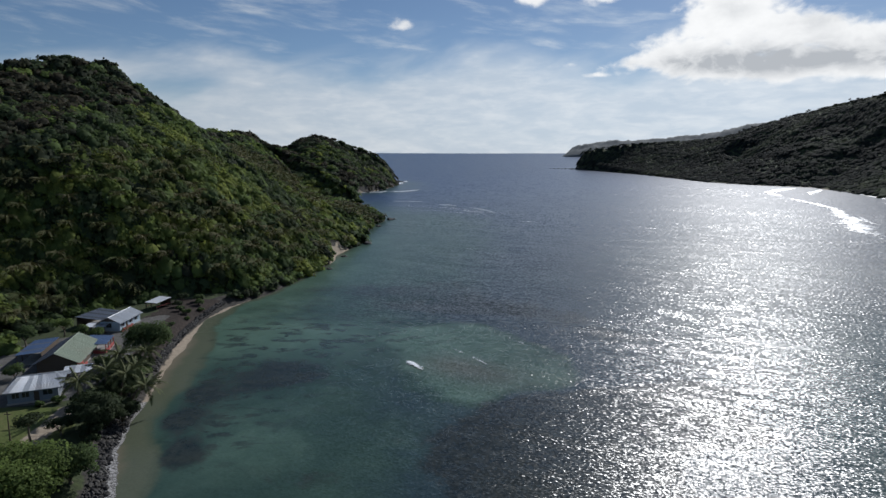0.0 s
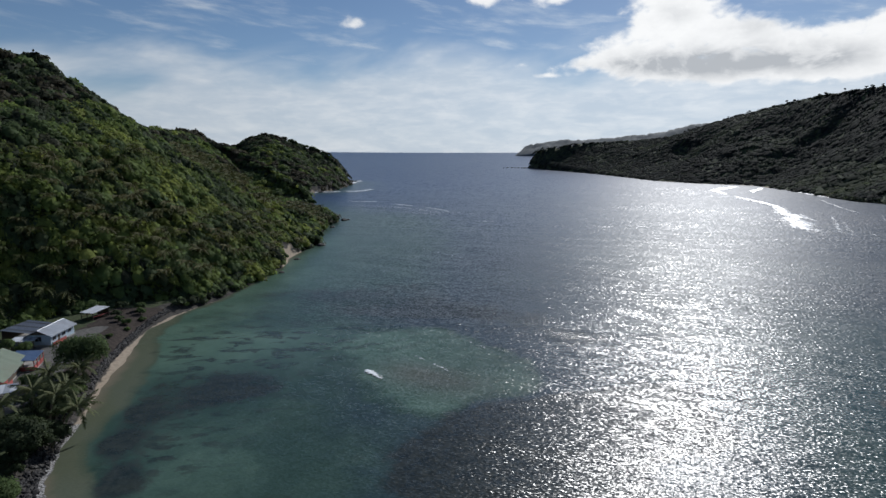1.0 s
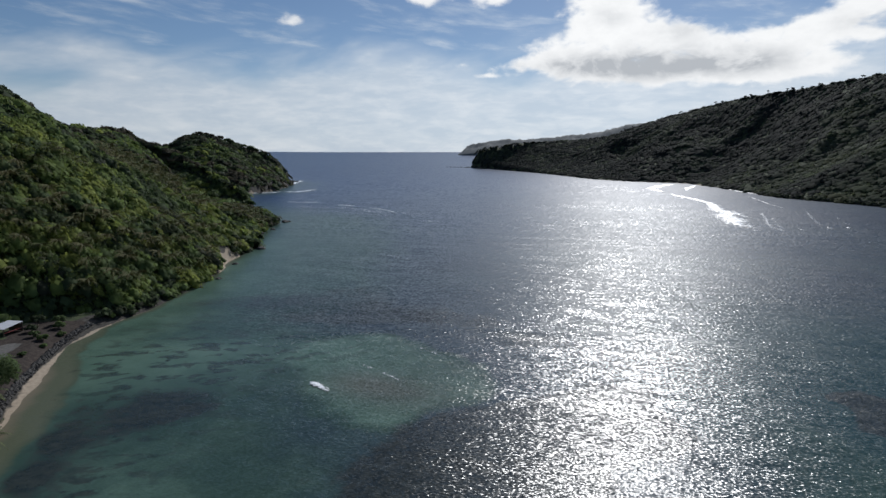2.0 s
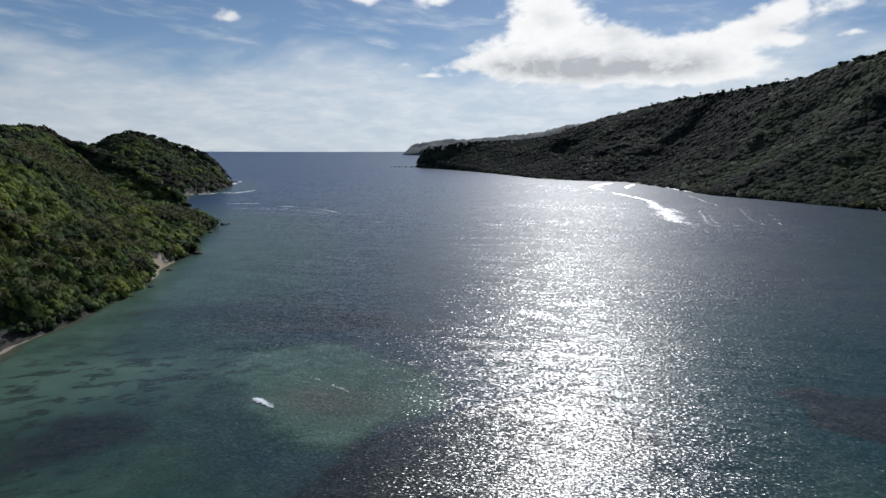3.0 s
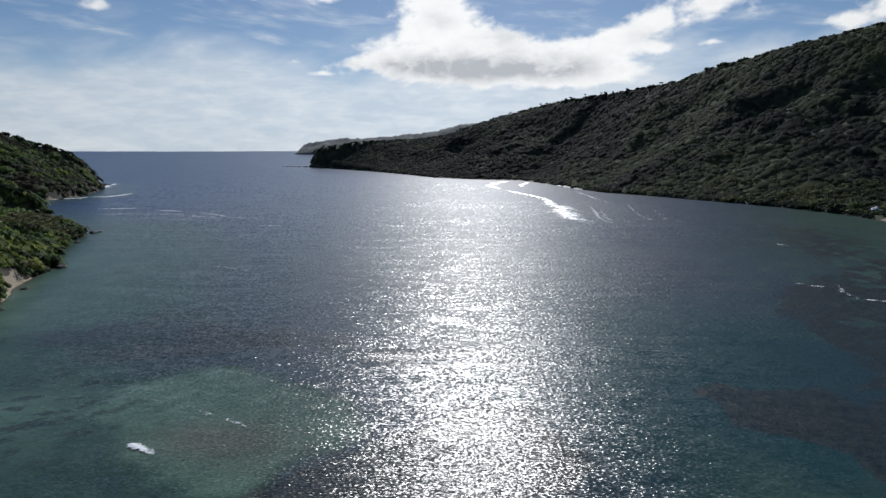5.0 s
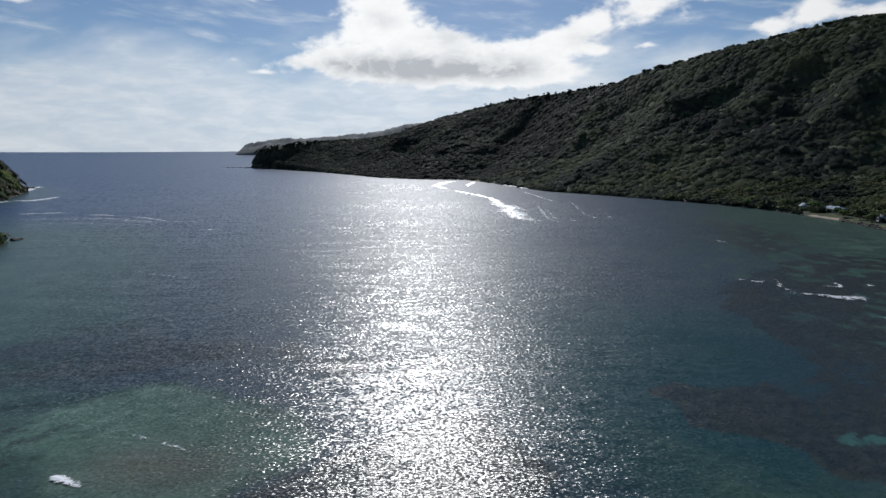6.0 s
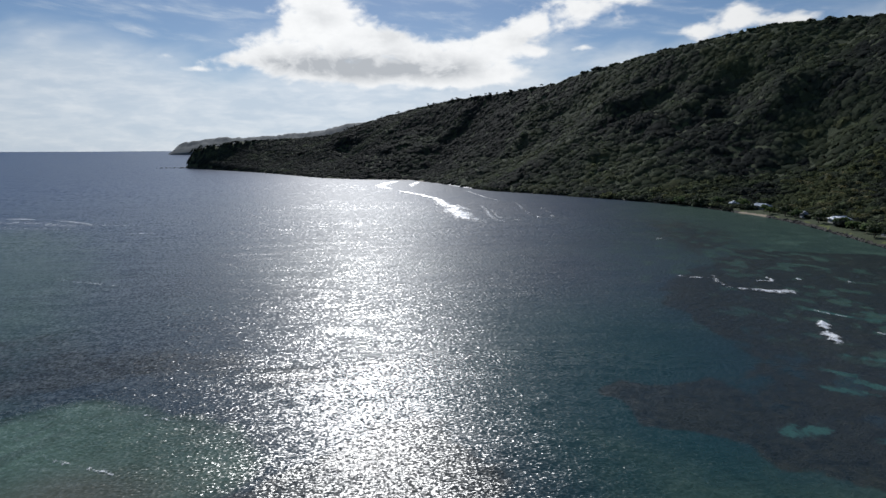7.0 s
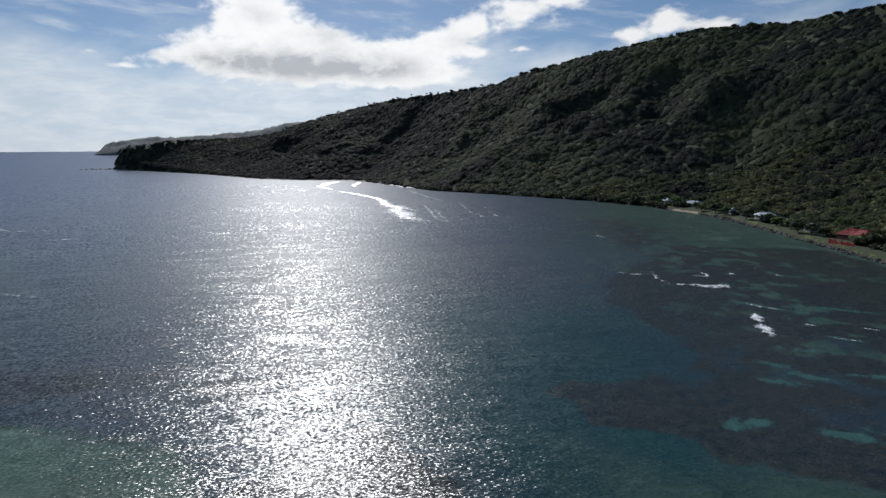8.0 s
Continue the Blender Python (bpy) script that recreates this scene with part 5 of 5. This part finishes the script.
def build_garden():
    rng = np.random.RandomState(21)
    build_tree("broadleaf_tree", "large dense green tree at the rocky shore", "tree", -58.5, 74.5, 7.2, 7.2, rng, 26, 520, 0.29, 0.66)
    build_tree("broadleaf_tree", "leafy green tree overhanging the shore rocks", "tree", -54.2, 79.5, 4.2, 5.4, rng, 15, 420, 0.25, 0.35)
    build_tree("broadleaf_tree", "broad green tree beside the shore rocks", "tree", -66.0, 70.0, 5.5, 6.0, rng, 18, 420, 0.28, 0.7)
    build_tree("broadleaf_tree", "dark dense rounded tree by the seawall", "tree", -60.8, 96.8, 4.8, 6.2, rng, 18, 380, 0.25, 0.06)
    build_tree("broadleaf_tree", "dark dense tree beside palms", "tree", -58.6, 101.5, 3.6, 5.0, rng, 12, 320, 0.25, 0.12)
    build_tree("broadleaf_tree", "rounded shore tree with a clear trunk on bare earth", "tree", -68.2, 131.6, 5.8, 9.4, rng, 24, 400, 0.25, 0.32, flat=0.85)
    build_tree("small_tree", "small flat-topped tree on the lawn", "tree", -67.9, 90.9, 2.6, 4.6, rng, 7, 160, 0.22, 0.05, flat=0.35)
    build_tree("small_tree", "young tree behind the white house", "tree", -72.5, 122.0, 2.6, 4.4, rng, 8, 90, 0.36, 0.35)
    for x, y, r, tall, tint in ((-63.5, 109.5, 2.6, 3.4, 0.2), (-63.2, 115.5, 2.4, 3.0, 0.4), (-66.5, 112.0, 2.2, 3.2, 0.15), (-65.3, 121.5, 2.6, 3.0, 0.5), (-65.0, 118.5, 2.4, 3.4, 0.3), (-60.2, 99.0, 1.8, 2.2, 0.1), (-61.8, 105.0, 2.0, 2.6, 0.15), (-63.2, 111.8, 2.2, 2.8, 0.3), (-64.8, 116.6, 2.2, 2.6, 0.2), (-67.0, 124.6, 2.0, 2.4, 0.35), (-68.8, 128.4, 1.7, 2.0, 0.25), (-58.8, 92.5, 1.5, 1.8, 0.2), (-57.8, 88.5, 1.2, 1.4, 0.3), (-69.0, 106.0, 1.8, 2.4, 0.2),
                                (-73.5, 106.8, 1.3, 1.4, 0.45), (-76.0, 105.2, 1.0, 1.1, 0.5), (-71.0, 115.5, 1.8, 2.6, 0.4), (-79.0, 122.0, 1.5, 2.2, 0.45), (-88.5, 145.5, 2.2, 3.0, 0.5), (-93.0, 146.5, 2.4, 3.4, 0.4), (-81.5, 150.5, 1.2, 1.6, 0.4),
                                (-73.5, 146.5, 1.6, 1.8, 0.4), (-76.5, 171.0, 1.4, 1.6, 0.5), (-98.5, 148.0, 3.0, 5.0, 0.6), (-101.5, 138.0, 3.2, 5.5, 0.3), (-90.5, 119.0, 2.4, 3.0, 0.4), (-94.0, 115.5, 2.8, 4.2, 0.6), (-71.5, 87.0, 0.9, 1.0, 0.3), (-66.2, 86.0, 1.1, 1.2, 0.4),
                                (-64.6, 106.6, 2.6, 3.6, 0.12), (-66.4, 116.4, 2.8, 4.0, 0.1), (-63.6, 113.4, 2.8, 3.8, 0.2), (-68.4, 119.8, 2.4, 3.2, 0.15), (-66.0, 123.6, 2.6, 3.2, 0.2), (-69.8, 126.4, 2.2, 2.8, 0.3), (-64.0, 102.6, 2.4, 3.4, 0.1), (-59.6, 93.6, 2.2, 3.0, 0.1), (-64.6, 93.6, 2.4, 3.4, 0.08), (-67.4, 127.6, 2.0, 2.4, 0.25),
                                (-77.0, 152.0, 1.2, 1.2, 0.5), (-75.4, 158.4, 1.0, 1.0, 0.35), (-79.6, 173.6, 1.6, 1.6, 0.3), (-82.4, 178.2, 1.8, 2.0, 0.2), (-76.8, 180.6, 1.8, 1.8, 0.4), (-78.8, 185.0, 2.0, 2.4, 0.3), (-83.8, 184.4, 2.2, 2.8, 0.2), (-74.6, 176.4, 1.2, 1.1, 0.45), (-74.6, 166.8, 0.9, 0.9, 0.5)):
        build_tree("shrub", "leafy green shrub in the village" if y > 104 else "low dark shrub beside the lawn", "shrub", x, y, r, tall, rng, 7, 150, 0.22, tint, "village shrubs", 0.7)
    for x, y, r, tall, tint in ((483, 282, 6, 8, 0.4), (478, 262, 4, 5, 0.5), (462, 250, 4, 5, 0.6), (455, 236, 5, 7, 0.2), (446, 225, 5, 6, 0.3), (428, 203, 6, 8, 0.2), (444, 200, 6, 9, 0.1), (418, 186, 5, 6, 0.3), (406, 176, 4, 5, 0.4), (396, 165, 4, 5, 0.3),
                                (381, 156, 5, 6, 0.2), (378, 148, 5, 6, 0.15), (374, 141, 4, 5, 0.2), (357, 116, 5, 6, 0.05), (352, 111, 5, 6, 0.1), (392, 137, 6, 9, 0.3), (497, 310, 6, 8, 0.3), (490, 325, 6, 8, 0.2), (492, 345, 6, 8, 0.3)):
        build_tree("shore_tree", "rounded green tree on the far shore of the bay", "tree", x, y, r, tall, rng, 8, 30, 0.9, tint, "bay shore trees", 0.7)


build_palms()
build_garden()


def build_poles():
    for x, y, tall in ((-71.8, 91.6, 5.4),):
        p = thing("utility_pole", "slim dark wooden pole on the lawn", "pole", x, y, GZ - 0.2)
        part("shaft", tube(bmesh.new(), [(0, 0, 0), (0.03, 0, tall * 0.5), (0.05, 0, tall)], [0.12, 0.10, 0.08], 8), DARK_WOOD, p)
        part("crossarm", boxed((-0.5, 0.6, -0.05, 0.05, tall - 0.5, tall - 0.38)), DARK_WOOD, p)


build_poles()

# ---- rocks ----


def rock_mesh(rng, name="boulder"):
    v = ICO_V * np.array([1.0, rng.uniform(0.7, 1.0), rng.uniform(0.55, 0.8)]) * rng.uniform(0.72, 1.2, (len(ICO_V), 1))
    return mesh_of(name, v, ICO_F, STONE, False)


def build_rocks():
    rng = np.random.RandomState(31)
    kinds = [rock_mesh(rng) for _ in range(8)]
    wall = thing("rock_wall", "sea wall of loose dark basalt boulders along the shore", "rock wall", -52, 95, 0)
    pts = []
    for _ in range(5200):
        y = rng.uniform(70, 188)
        x = float(np.interp(y, [p[1] for p in LEFT_SHORE[:10]], [p[0] for p in LEFT_SHORE[:10]])) - rng.uniform(1.4 if y < 94 else 0.9 if y < 112 else 1.8, 4.2 if y < 128 else 3.2)
        if 108 < y < 128 and rng.rand() < 0.7:
            continue
        pts.append((x, y))
    pts = np.array(pts)
    Z = height(pts[:, 0], pts[:, 1])
    near = [k for k in range(len(pts)) if pts[k, 1] < 135]
    single = set(near[:300])
    rest_v, rest_f, n = [], [], 0
    for k, ((x, y), z) in enumerate(zip(pts, Z)):
        if k > 2500:
            break
        size = 0.16 + 0.46 * rng.rand() ** 2.2 * (1.25 if k in single else 1.0)
        m = pose(x, y, z + size * 0.25, rng.uniform(-30, 30), rng.uniform(-30, 30), rng.uniform(0, 360)) @ Matrix.Scale(size, 4)
        me = kinds[rng.randint(8)]
        if k in single:
            ob = new("boulder", me)
            ob.parent = wall
            ob.matrix_basis = wall.matrix_basis.inverted() @ m
        else:
            co = np.empty(len(me.vertices) * 3)
            me.vertices.foreach_get("co", co)
            co = co.reshape(-1, 3) @ np.array(m.to_3x3()).T + np.array(m.translation)
            rest_v.append(co)
            rest_f.append(ICO_F + n)
            n += len(co)
    for _ in range(700):
        y = rng.uniform(78, 330)
        xs, ys = zip(*sorted(((p[0], p[1]) for p in RIGHT_SHORE if 20 <= p[1] <= 440), key=lambda p: p[1]))
        x = float(np.interp(y, ys, xs)) + rng.uniform(-1.5, 3.0)
        if 247 < y < 283:
            continue
        size = 0.4 + 0.9 * rng.rand() ** 2
        z = max(0.0, float(height(np.array([x]), np.array([y]))[0]))
        co = ICO_V * size * rng.uniform(0.6, 1.2, (len(ICO_V), 1)) * np.array([1, 1, 0.7]) + np.array([x, y, z])
        rest_v.append(co)
        rest_f.append(ICO_F + n)
        n += len(co)
    ob = new("loose_stones", mesh_of("loose_stones", np.concatenate(rest_v), np.concatenate(rest_f), STONE))
    tagged(ob, "scattered dark basalt stones along the waterline", "stones", kind="stuff")
    big = [(-41.8, 322.0, 2.6), (-45.5, 328.0, 1.4), (-47.8, 281.0, 1.5), (-49.0, 250.0, 1.3), (-40.0, 441.0, 3.0), (-37.5, 444.0, 1.8), (-53.0, 236.0, 1.0), (-44.0, 400.0, 2.0), (-77.0, 1002.0, 6.0), (-70.0, 1010.0, 4.0), (-72.0, 935.0, 3.5), (-95.0, 748.0, 3.5), (-84.0, 790.0, 4.0),
           (408.0, 1890.0, 7.0), (402.0, 1902.0, 4.0), (392.0, 1912.0, 5.0), (383.0, 1918.0, 3.5), (373.0, 1924.0, 5.0), (360.0, 1930.0, 4.0), (349.0, 1938.0, 3.0), (472.0, 1372.0, 6.0)]
    for x, y, size in big:
        bm = bmesh.new()
        bmesh.ops.create_icosphere(bm, subdivisions=3, radius=1.0)
        for v in bm.verts:
            k = 1 + 0.35 * noise.noise(v.co * 1.3 + Vector((x, y, 0))) + 0.12 * noise.noise(v.co * 4 + Vector((y, x, 0)))
            v.co = Vector((v.co.x * k, v.co.y * k * 0.8, v.co.z * k * (0.5 if y < 1800 else 0.42)))
        me = bpy.data.meshes.new("sea_rock")
        bm.to_mesh(me)
        bm.free()
        me.materials.append(STONE)
        ob = new("sea_rock", me)
        ob.matrix_basis = pose(x, y, 0.0, 0, 0, x * 7) @ Matrix.Scale(size, 4)
        tagged(ob, "dark wet rock standing in the sea near the shore", "rock", "sea rocks")


build_rocks()


def build_ridge_trees():
    """Tall single trees that stand out along the far ridge."""
    rng = np.random.RandomState(41)
    line = RIDGES[2][6:13]
    for k in range(26):
        u = rng.uniform(0, 5.9)
        i = int(u)
        (ax, ay, _), (bx, by, _) = line[i], line[i + 1]
        x, y = ax + (bx - ax) * (u - i) + rng.uniform(-8, 8), ay + (by - ay) * (u - i)
        z = float(height(np.array([x]), np.array([y]))[0])
        tall, r = rng.uniform(4, 6.5), rng.uniform(2.6, 4.0)
        tree = thing("ridge_tree", "tall slim tree standing out above the forested ridge", "tree", x, y, z, rng.uniform(0, 360), "ridge trees")
        part("trunk", tube(bmesh.new(), [(0, 0, 0), (0.3, 0.2, tall * 0.5), (0.2, 0.4, tall)], [0.45, 0.32, 0.15], 6), BARK, tree)
        v, f, n = crown(rng, 5, 14, 0.42, 0.8, True)
        me = mesh_of("crown", v * r + np.array([0.2, 0.4, tall - r * 0.9]), f, HAZY_LEAF, False, {"tint": np.full(len(v), rng.uniform(0, 0.4))})
        ob = new("crown", me)
        ob.parent = tree


build_ridge_trees()

# ---- white water ----


def foam_material():
    m, g = material("foam")
    pos = place(g)
    n = g.math("ADD", g.math("MULTIPLY", g.noise(g.scaled(pos, 1.0, 1.0, 0.3), 0.35, 6.0, 0.72, 0.8), 0.65), g.math("MULTIPLY", g.noise(pos, 2.2, 5.0, 0.72), 0.35))
    edge = g.attr("dense")
    a = g.ramp(g.math("ADD", g.math("MULTIPLY", edge, 0.75), g.math("MULTIPLY", g.math("SUBTRACT", n, 0.5), 4.6)), 0.30, 0.80)
    d = g.add("ShaderNodeBsdfPrincipled", Base_Color=(0.95, 0.96, 0.97, 1), Roughness=0.42)
    g.put(d, "Specular IOR Level", 0.8)
    g.put(d, "Normal", g.add("ShaderNodeBump", Strength=0.5, Distance=0.2, Height=n).outputs[0])
    t = g.add("ShaderNodeBsdfTransparent")
    finish(g, g.add("ShaderNodeMixShader", i0=a, i1=t.outputs[0], i2=d.outputs[0]).outputs[0])
    return m


FOAM = foam_material()


def build_foam(label, path, widths, high, dense=1.0, seed=0):
    """A strip of broken water along a path, heaped along its front edge."""
    rng = np.random.RandomState(seed)
    pts = np.array(path, float)
    run = np.concatenate([[0], np.cumsum(np.hypot(*np.diff(pts, axis=0).T))])
    n, m = max(12, int(run[-1] / 1.2)), 13
    at = np.linspace(0, run[-1], n)
    cx, cy, w = np.interp(at, run, pts[:, 0]), np.interp(at, run, pts[:, 1]), np.interp(at, run, widths)
    dx, dy = np.gradient(cx), np.gradient(cy)
    ln = np.hypot(dx, dy)
    side = np.linspace(-1, 1, m)
    wob = fbm(cx, cy, 12.0, 3, seed) * w * 0.35
    X = cx[:, None] + (-dy / ln)[:, None] * (side * w[:, None] + wob[:, None])
    Y = cy[:, None] + (dx / ln)[:, None] * (side * w[:, None] + wob[:, None])
    ends = np.minimum(1, np.minimum(at, run[-1] - at) / (0.12 * run[-1] + 0.5))[:, None]
    prof = np.clip(1 - np.abs(side), 0, 1)[None, :] * ends
    Z = 0.10 + high * prof ** 0.7 * (0.7 + 0.5 * fbm(X, Y, 2.5, 3, seed + 1)) + far_rise(X, Y)
    me = mesh_of("breaking_wave", np.stack([X.ravel(), Y.ravel(), Z.ravel()], 1), grid_faces(n, m), FOAM, True, {"dense": (prof ** 0.75 * dense).ravel()})
    tagged(new("breaking_wave", me), label, "wave", "breaking waves", "stuff")


build_foam("white surf breaking on the reef below the ridge", [(398, 690), (424, 772), (473, 829), (518, 866)], [3, 7, 9, 5], 1.0, 1.8, 1)
build_foam("white surf breaking on the reef below the ridge", [(452, 728), (482, 772), (534, 834)], [3, 6, 4], 0.8, 1.5, 3)
build_foam("bright white surf front rolling over the reef", [(400, 686), (384, 648), (376, 604), (358, 540), (335, 495), (312, 447), (288, 410), (272, 372), (262, 340)], [3, 5, 4, 5, 8, 11, 13, 11, 2], 1.1, 1.05, 13)
build_foam("thin surf line along the foot of the ridge", [(566, 870), (540, 780), (511, 706), (490, 638)], [3, 5, 4, 2], 0.4, 1.5, 14)
build_foam("thin white surf line along the foot of the ridge", [(521, 748), (493, 646), (487, 583), (491, 538)], [2, 2.4, 2.0, 1.0], 0.3, 1.1, 2)
build_foam("white surf curling in over the reef", [(353, 461), (316, 407), (286, 365), (274, 328)], [1.2, 2.6, 2.6, 0.8], 0.2, 0.62, 15)
build_foam("broken white crest inside the reef", [(334, 424), (296, 370), (283, 346)], [0.8, 2.0, 0.8], 0.2, 0.55, 16)
build_foam("long faint foam line inside the reef", [(466, 630), (438, 575), (412, 525), (388, 470)], [0.8, 2.0, 2.0, 0.8], 0.2, 0.75, 22)
build_foam("broken white crest inside the reef", [(335, 474), (314, 432), (310, 412)], [1.0, 2.6, 1.0], 0.3, 0.9, 23)
build_foam("long faint foam line inside the reef", [(404, 470), (360, 412), (330, 372), (318, 340)], [0.6, 1.6, 1.6, 0.6], 0.15, 0.5, 24)
# short strips of white foam stand in for scattered small glints here
for x, y in ((295, 348), (320, 351), (333, 349), (295, 231), (352, 372), (372, 398)):
    build_foam("short white streak inside the reef", [(x + 1, y + 4.5), (x, y), (x - 0.6, y - 4.5)], [0.4, 1.0, 0.4], 0.2, 0.9, int(x) + int(y))
build_foam("small white wave on the coral", [(208.3, 144.5), (211, 139.4), (215.5, 133.5), (220, 130), (223.5, 127.8)], [0.8, 1.6, 3.0, 4.6, 2.6], 0.6, 1.0, 4)
build_foam("trailing white foam behind a small wave", [(226, 161), (215, 153), (209.6, 144.4)], [0.8, 1.6, 1.2], 0.2, 0.62, 5)
build_foam("pale drifting foam behind a small wave", [(213.3, 168.7), (214, 162), (221.4, 158)], [1.0, 2.6, 1.0], 0.1, 0.42, 25)
build_foam("bright crest of a small wave breaking over the reef", [(187.6, 107), (184.5, 104.4), (181, 102)], [1.0, 2.4, 1.6], 0.8, 1.15, 6)
build_foam("bright crest of a small wave breaking over the reef", [(180, 101.2), (176.3, 98.6), (172, 96.0), (169.4, 95.0)], [1.4, 2.8, 2.2, 0.8], 0.8, 1.1, 26)
build_foam("thin pale streak of foam over the reef", [(200.7, 113.7), (199.8, 108.8), (200.5, 103.1)], [0.3, 0.7, 0.3], 0.05, 0.75, 27)
build_foam("short white crest near the coral", [(238.9, 146.2), (235, 141.6), (232, 140.3), (227.6, 146)], [0.5, 1.0, 1.0, 0.3], 0.3, 1.0, 7)
for x, y in ((244.8, 134.7), (255.2, 120.8), (189.6, 89.7)):
    build_foam("small white crest over the coral", [(x, y), (x - 0.6, y + 1.6), (x + 0.2, y + 3.0)], [0.4, 0.8, 0.3], 0.2, 1.0, int(x))
for x, y in ((180.1, 85.0), (196.0, 82.0)):
    build_foam("thin pale streak of foam over the reef", [(x, y), (x + 1.5, y - 4.5), (x + 2.8, y - 8.2)], [0.3, 0.6, 0.2], 0.05, 0.7, int(x))
build_foam("white wash at the foot of the headland", [(-122, 738), (-100, 745), (-83, 753), (-71, 770)], [2.5, 4, 5, 3], 0.5, 1.5, 8)
build_foam("white wash running off the headland", [(-72, 772), (-54, 764), (-40, 790), (-30, 810)], [5, 8, 6, 2], 0.5, 1.3, 17)
build_foam("white wash at the tip of the headland", [(-72, 930), (-70, 985), (-66, 1030), (-62, 1056)], [4, 6, 6, 4], 0.8, 1.5, 9)
build_foam("thin white crest over the outer reef", [(-6, 575), (6, 567), (14, 556)], [1.0, 3.2, 1.0], 0.4, 1.4, 10)
build_foam("thin white crest over the outer reef", [(22, 545), (34, 525), (45, 492)], [1.0, 2.6, 1.0], 0.4, 1.1, 18)
build_foam("thin white crest over the outer reef", [(-55, 612), (-36, 608), (-18, 603)], [1.0, 3.0, 0.8], 0.3, 1.3, 19)
build_foam("broad pale foam drifting over the outer reef", [(-58, 556), (-34, 558), (5, 540), (29, 502), (53, 488), (75, 472)], [3, 9, 11, 9, 7, 3], 0.05, 0.50, 20)
build_foam("broad pale foam drifting over the outer reef", [(-42, 528), (-16, 520), (16, 496), (44, 462)], [2, 6, 7, 2], 0.05, 0.40, 28)
build_foam("long faint foam streaks in the bay", [(10, 312), (18, 298), (26, 286), (34, 274)], [0.6, 1.6, 1.4, 0.5], 0.05, 0.42, 29)
build_foam("faint crest beyond the sand bar", [(1.5, 147.8), (5, 142.4), (9, 137), (12.4, 132)], [0.3, 0.7, 0.7, 0.2], 0.15, 0.36, 21)
build_foam("faint crest beyond the sand bar", [(17.6, 155.5), (21, 150), (25.8, 142.4)], [0.2, 0.5, 0.2], 0.1, 0.32, 30)
build_foam("short white crest in the bay mouth", [(54, 432), (64, 429), (72, 427)], [0.8, 1.6, 0.8], 0.3, 0.9, 11)
build_foam("small white splash on the sand bar", [(-9.5, 136.5), (-7.6, 135.2), (-5.6, 132.3), (-4.4, 129.8)], [0.4, 1.1, 1.2, 0.5], 0.4, 1.25, 12)
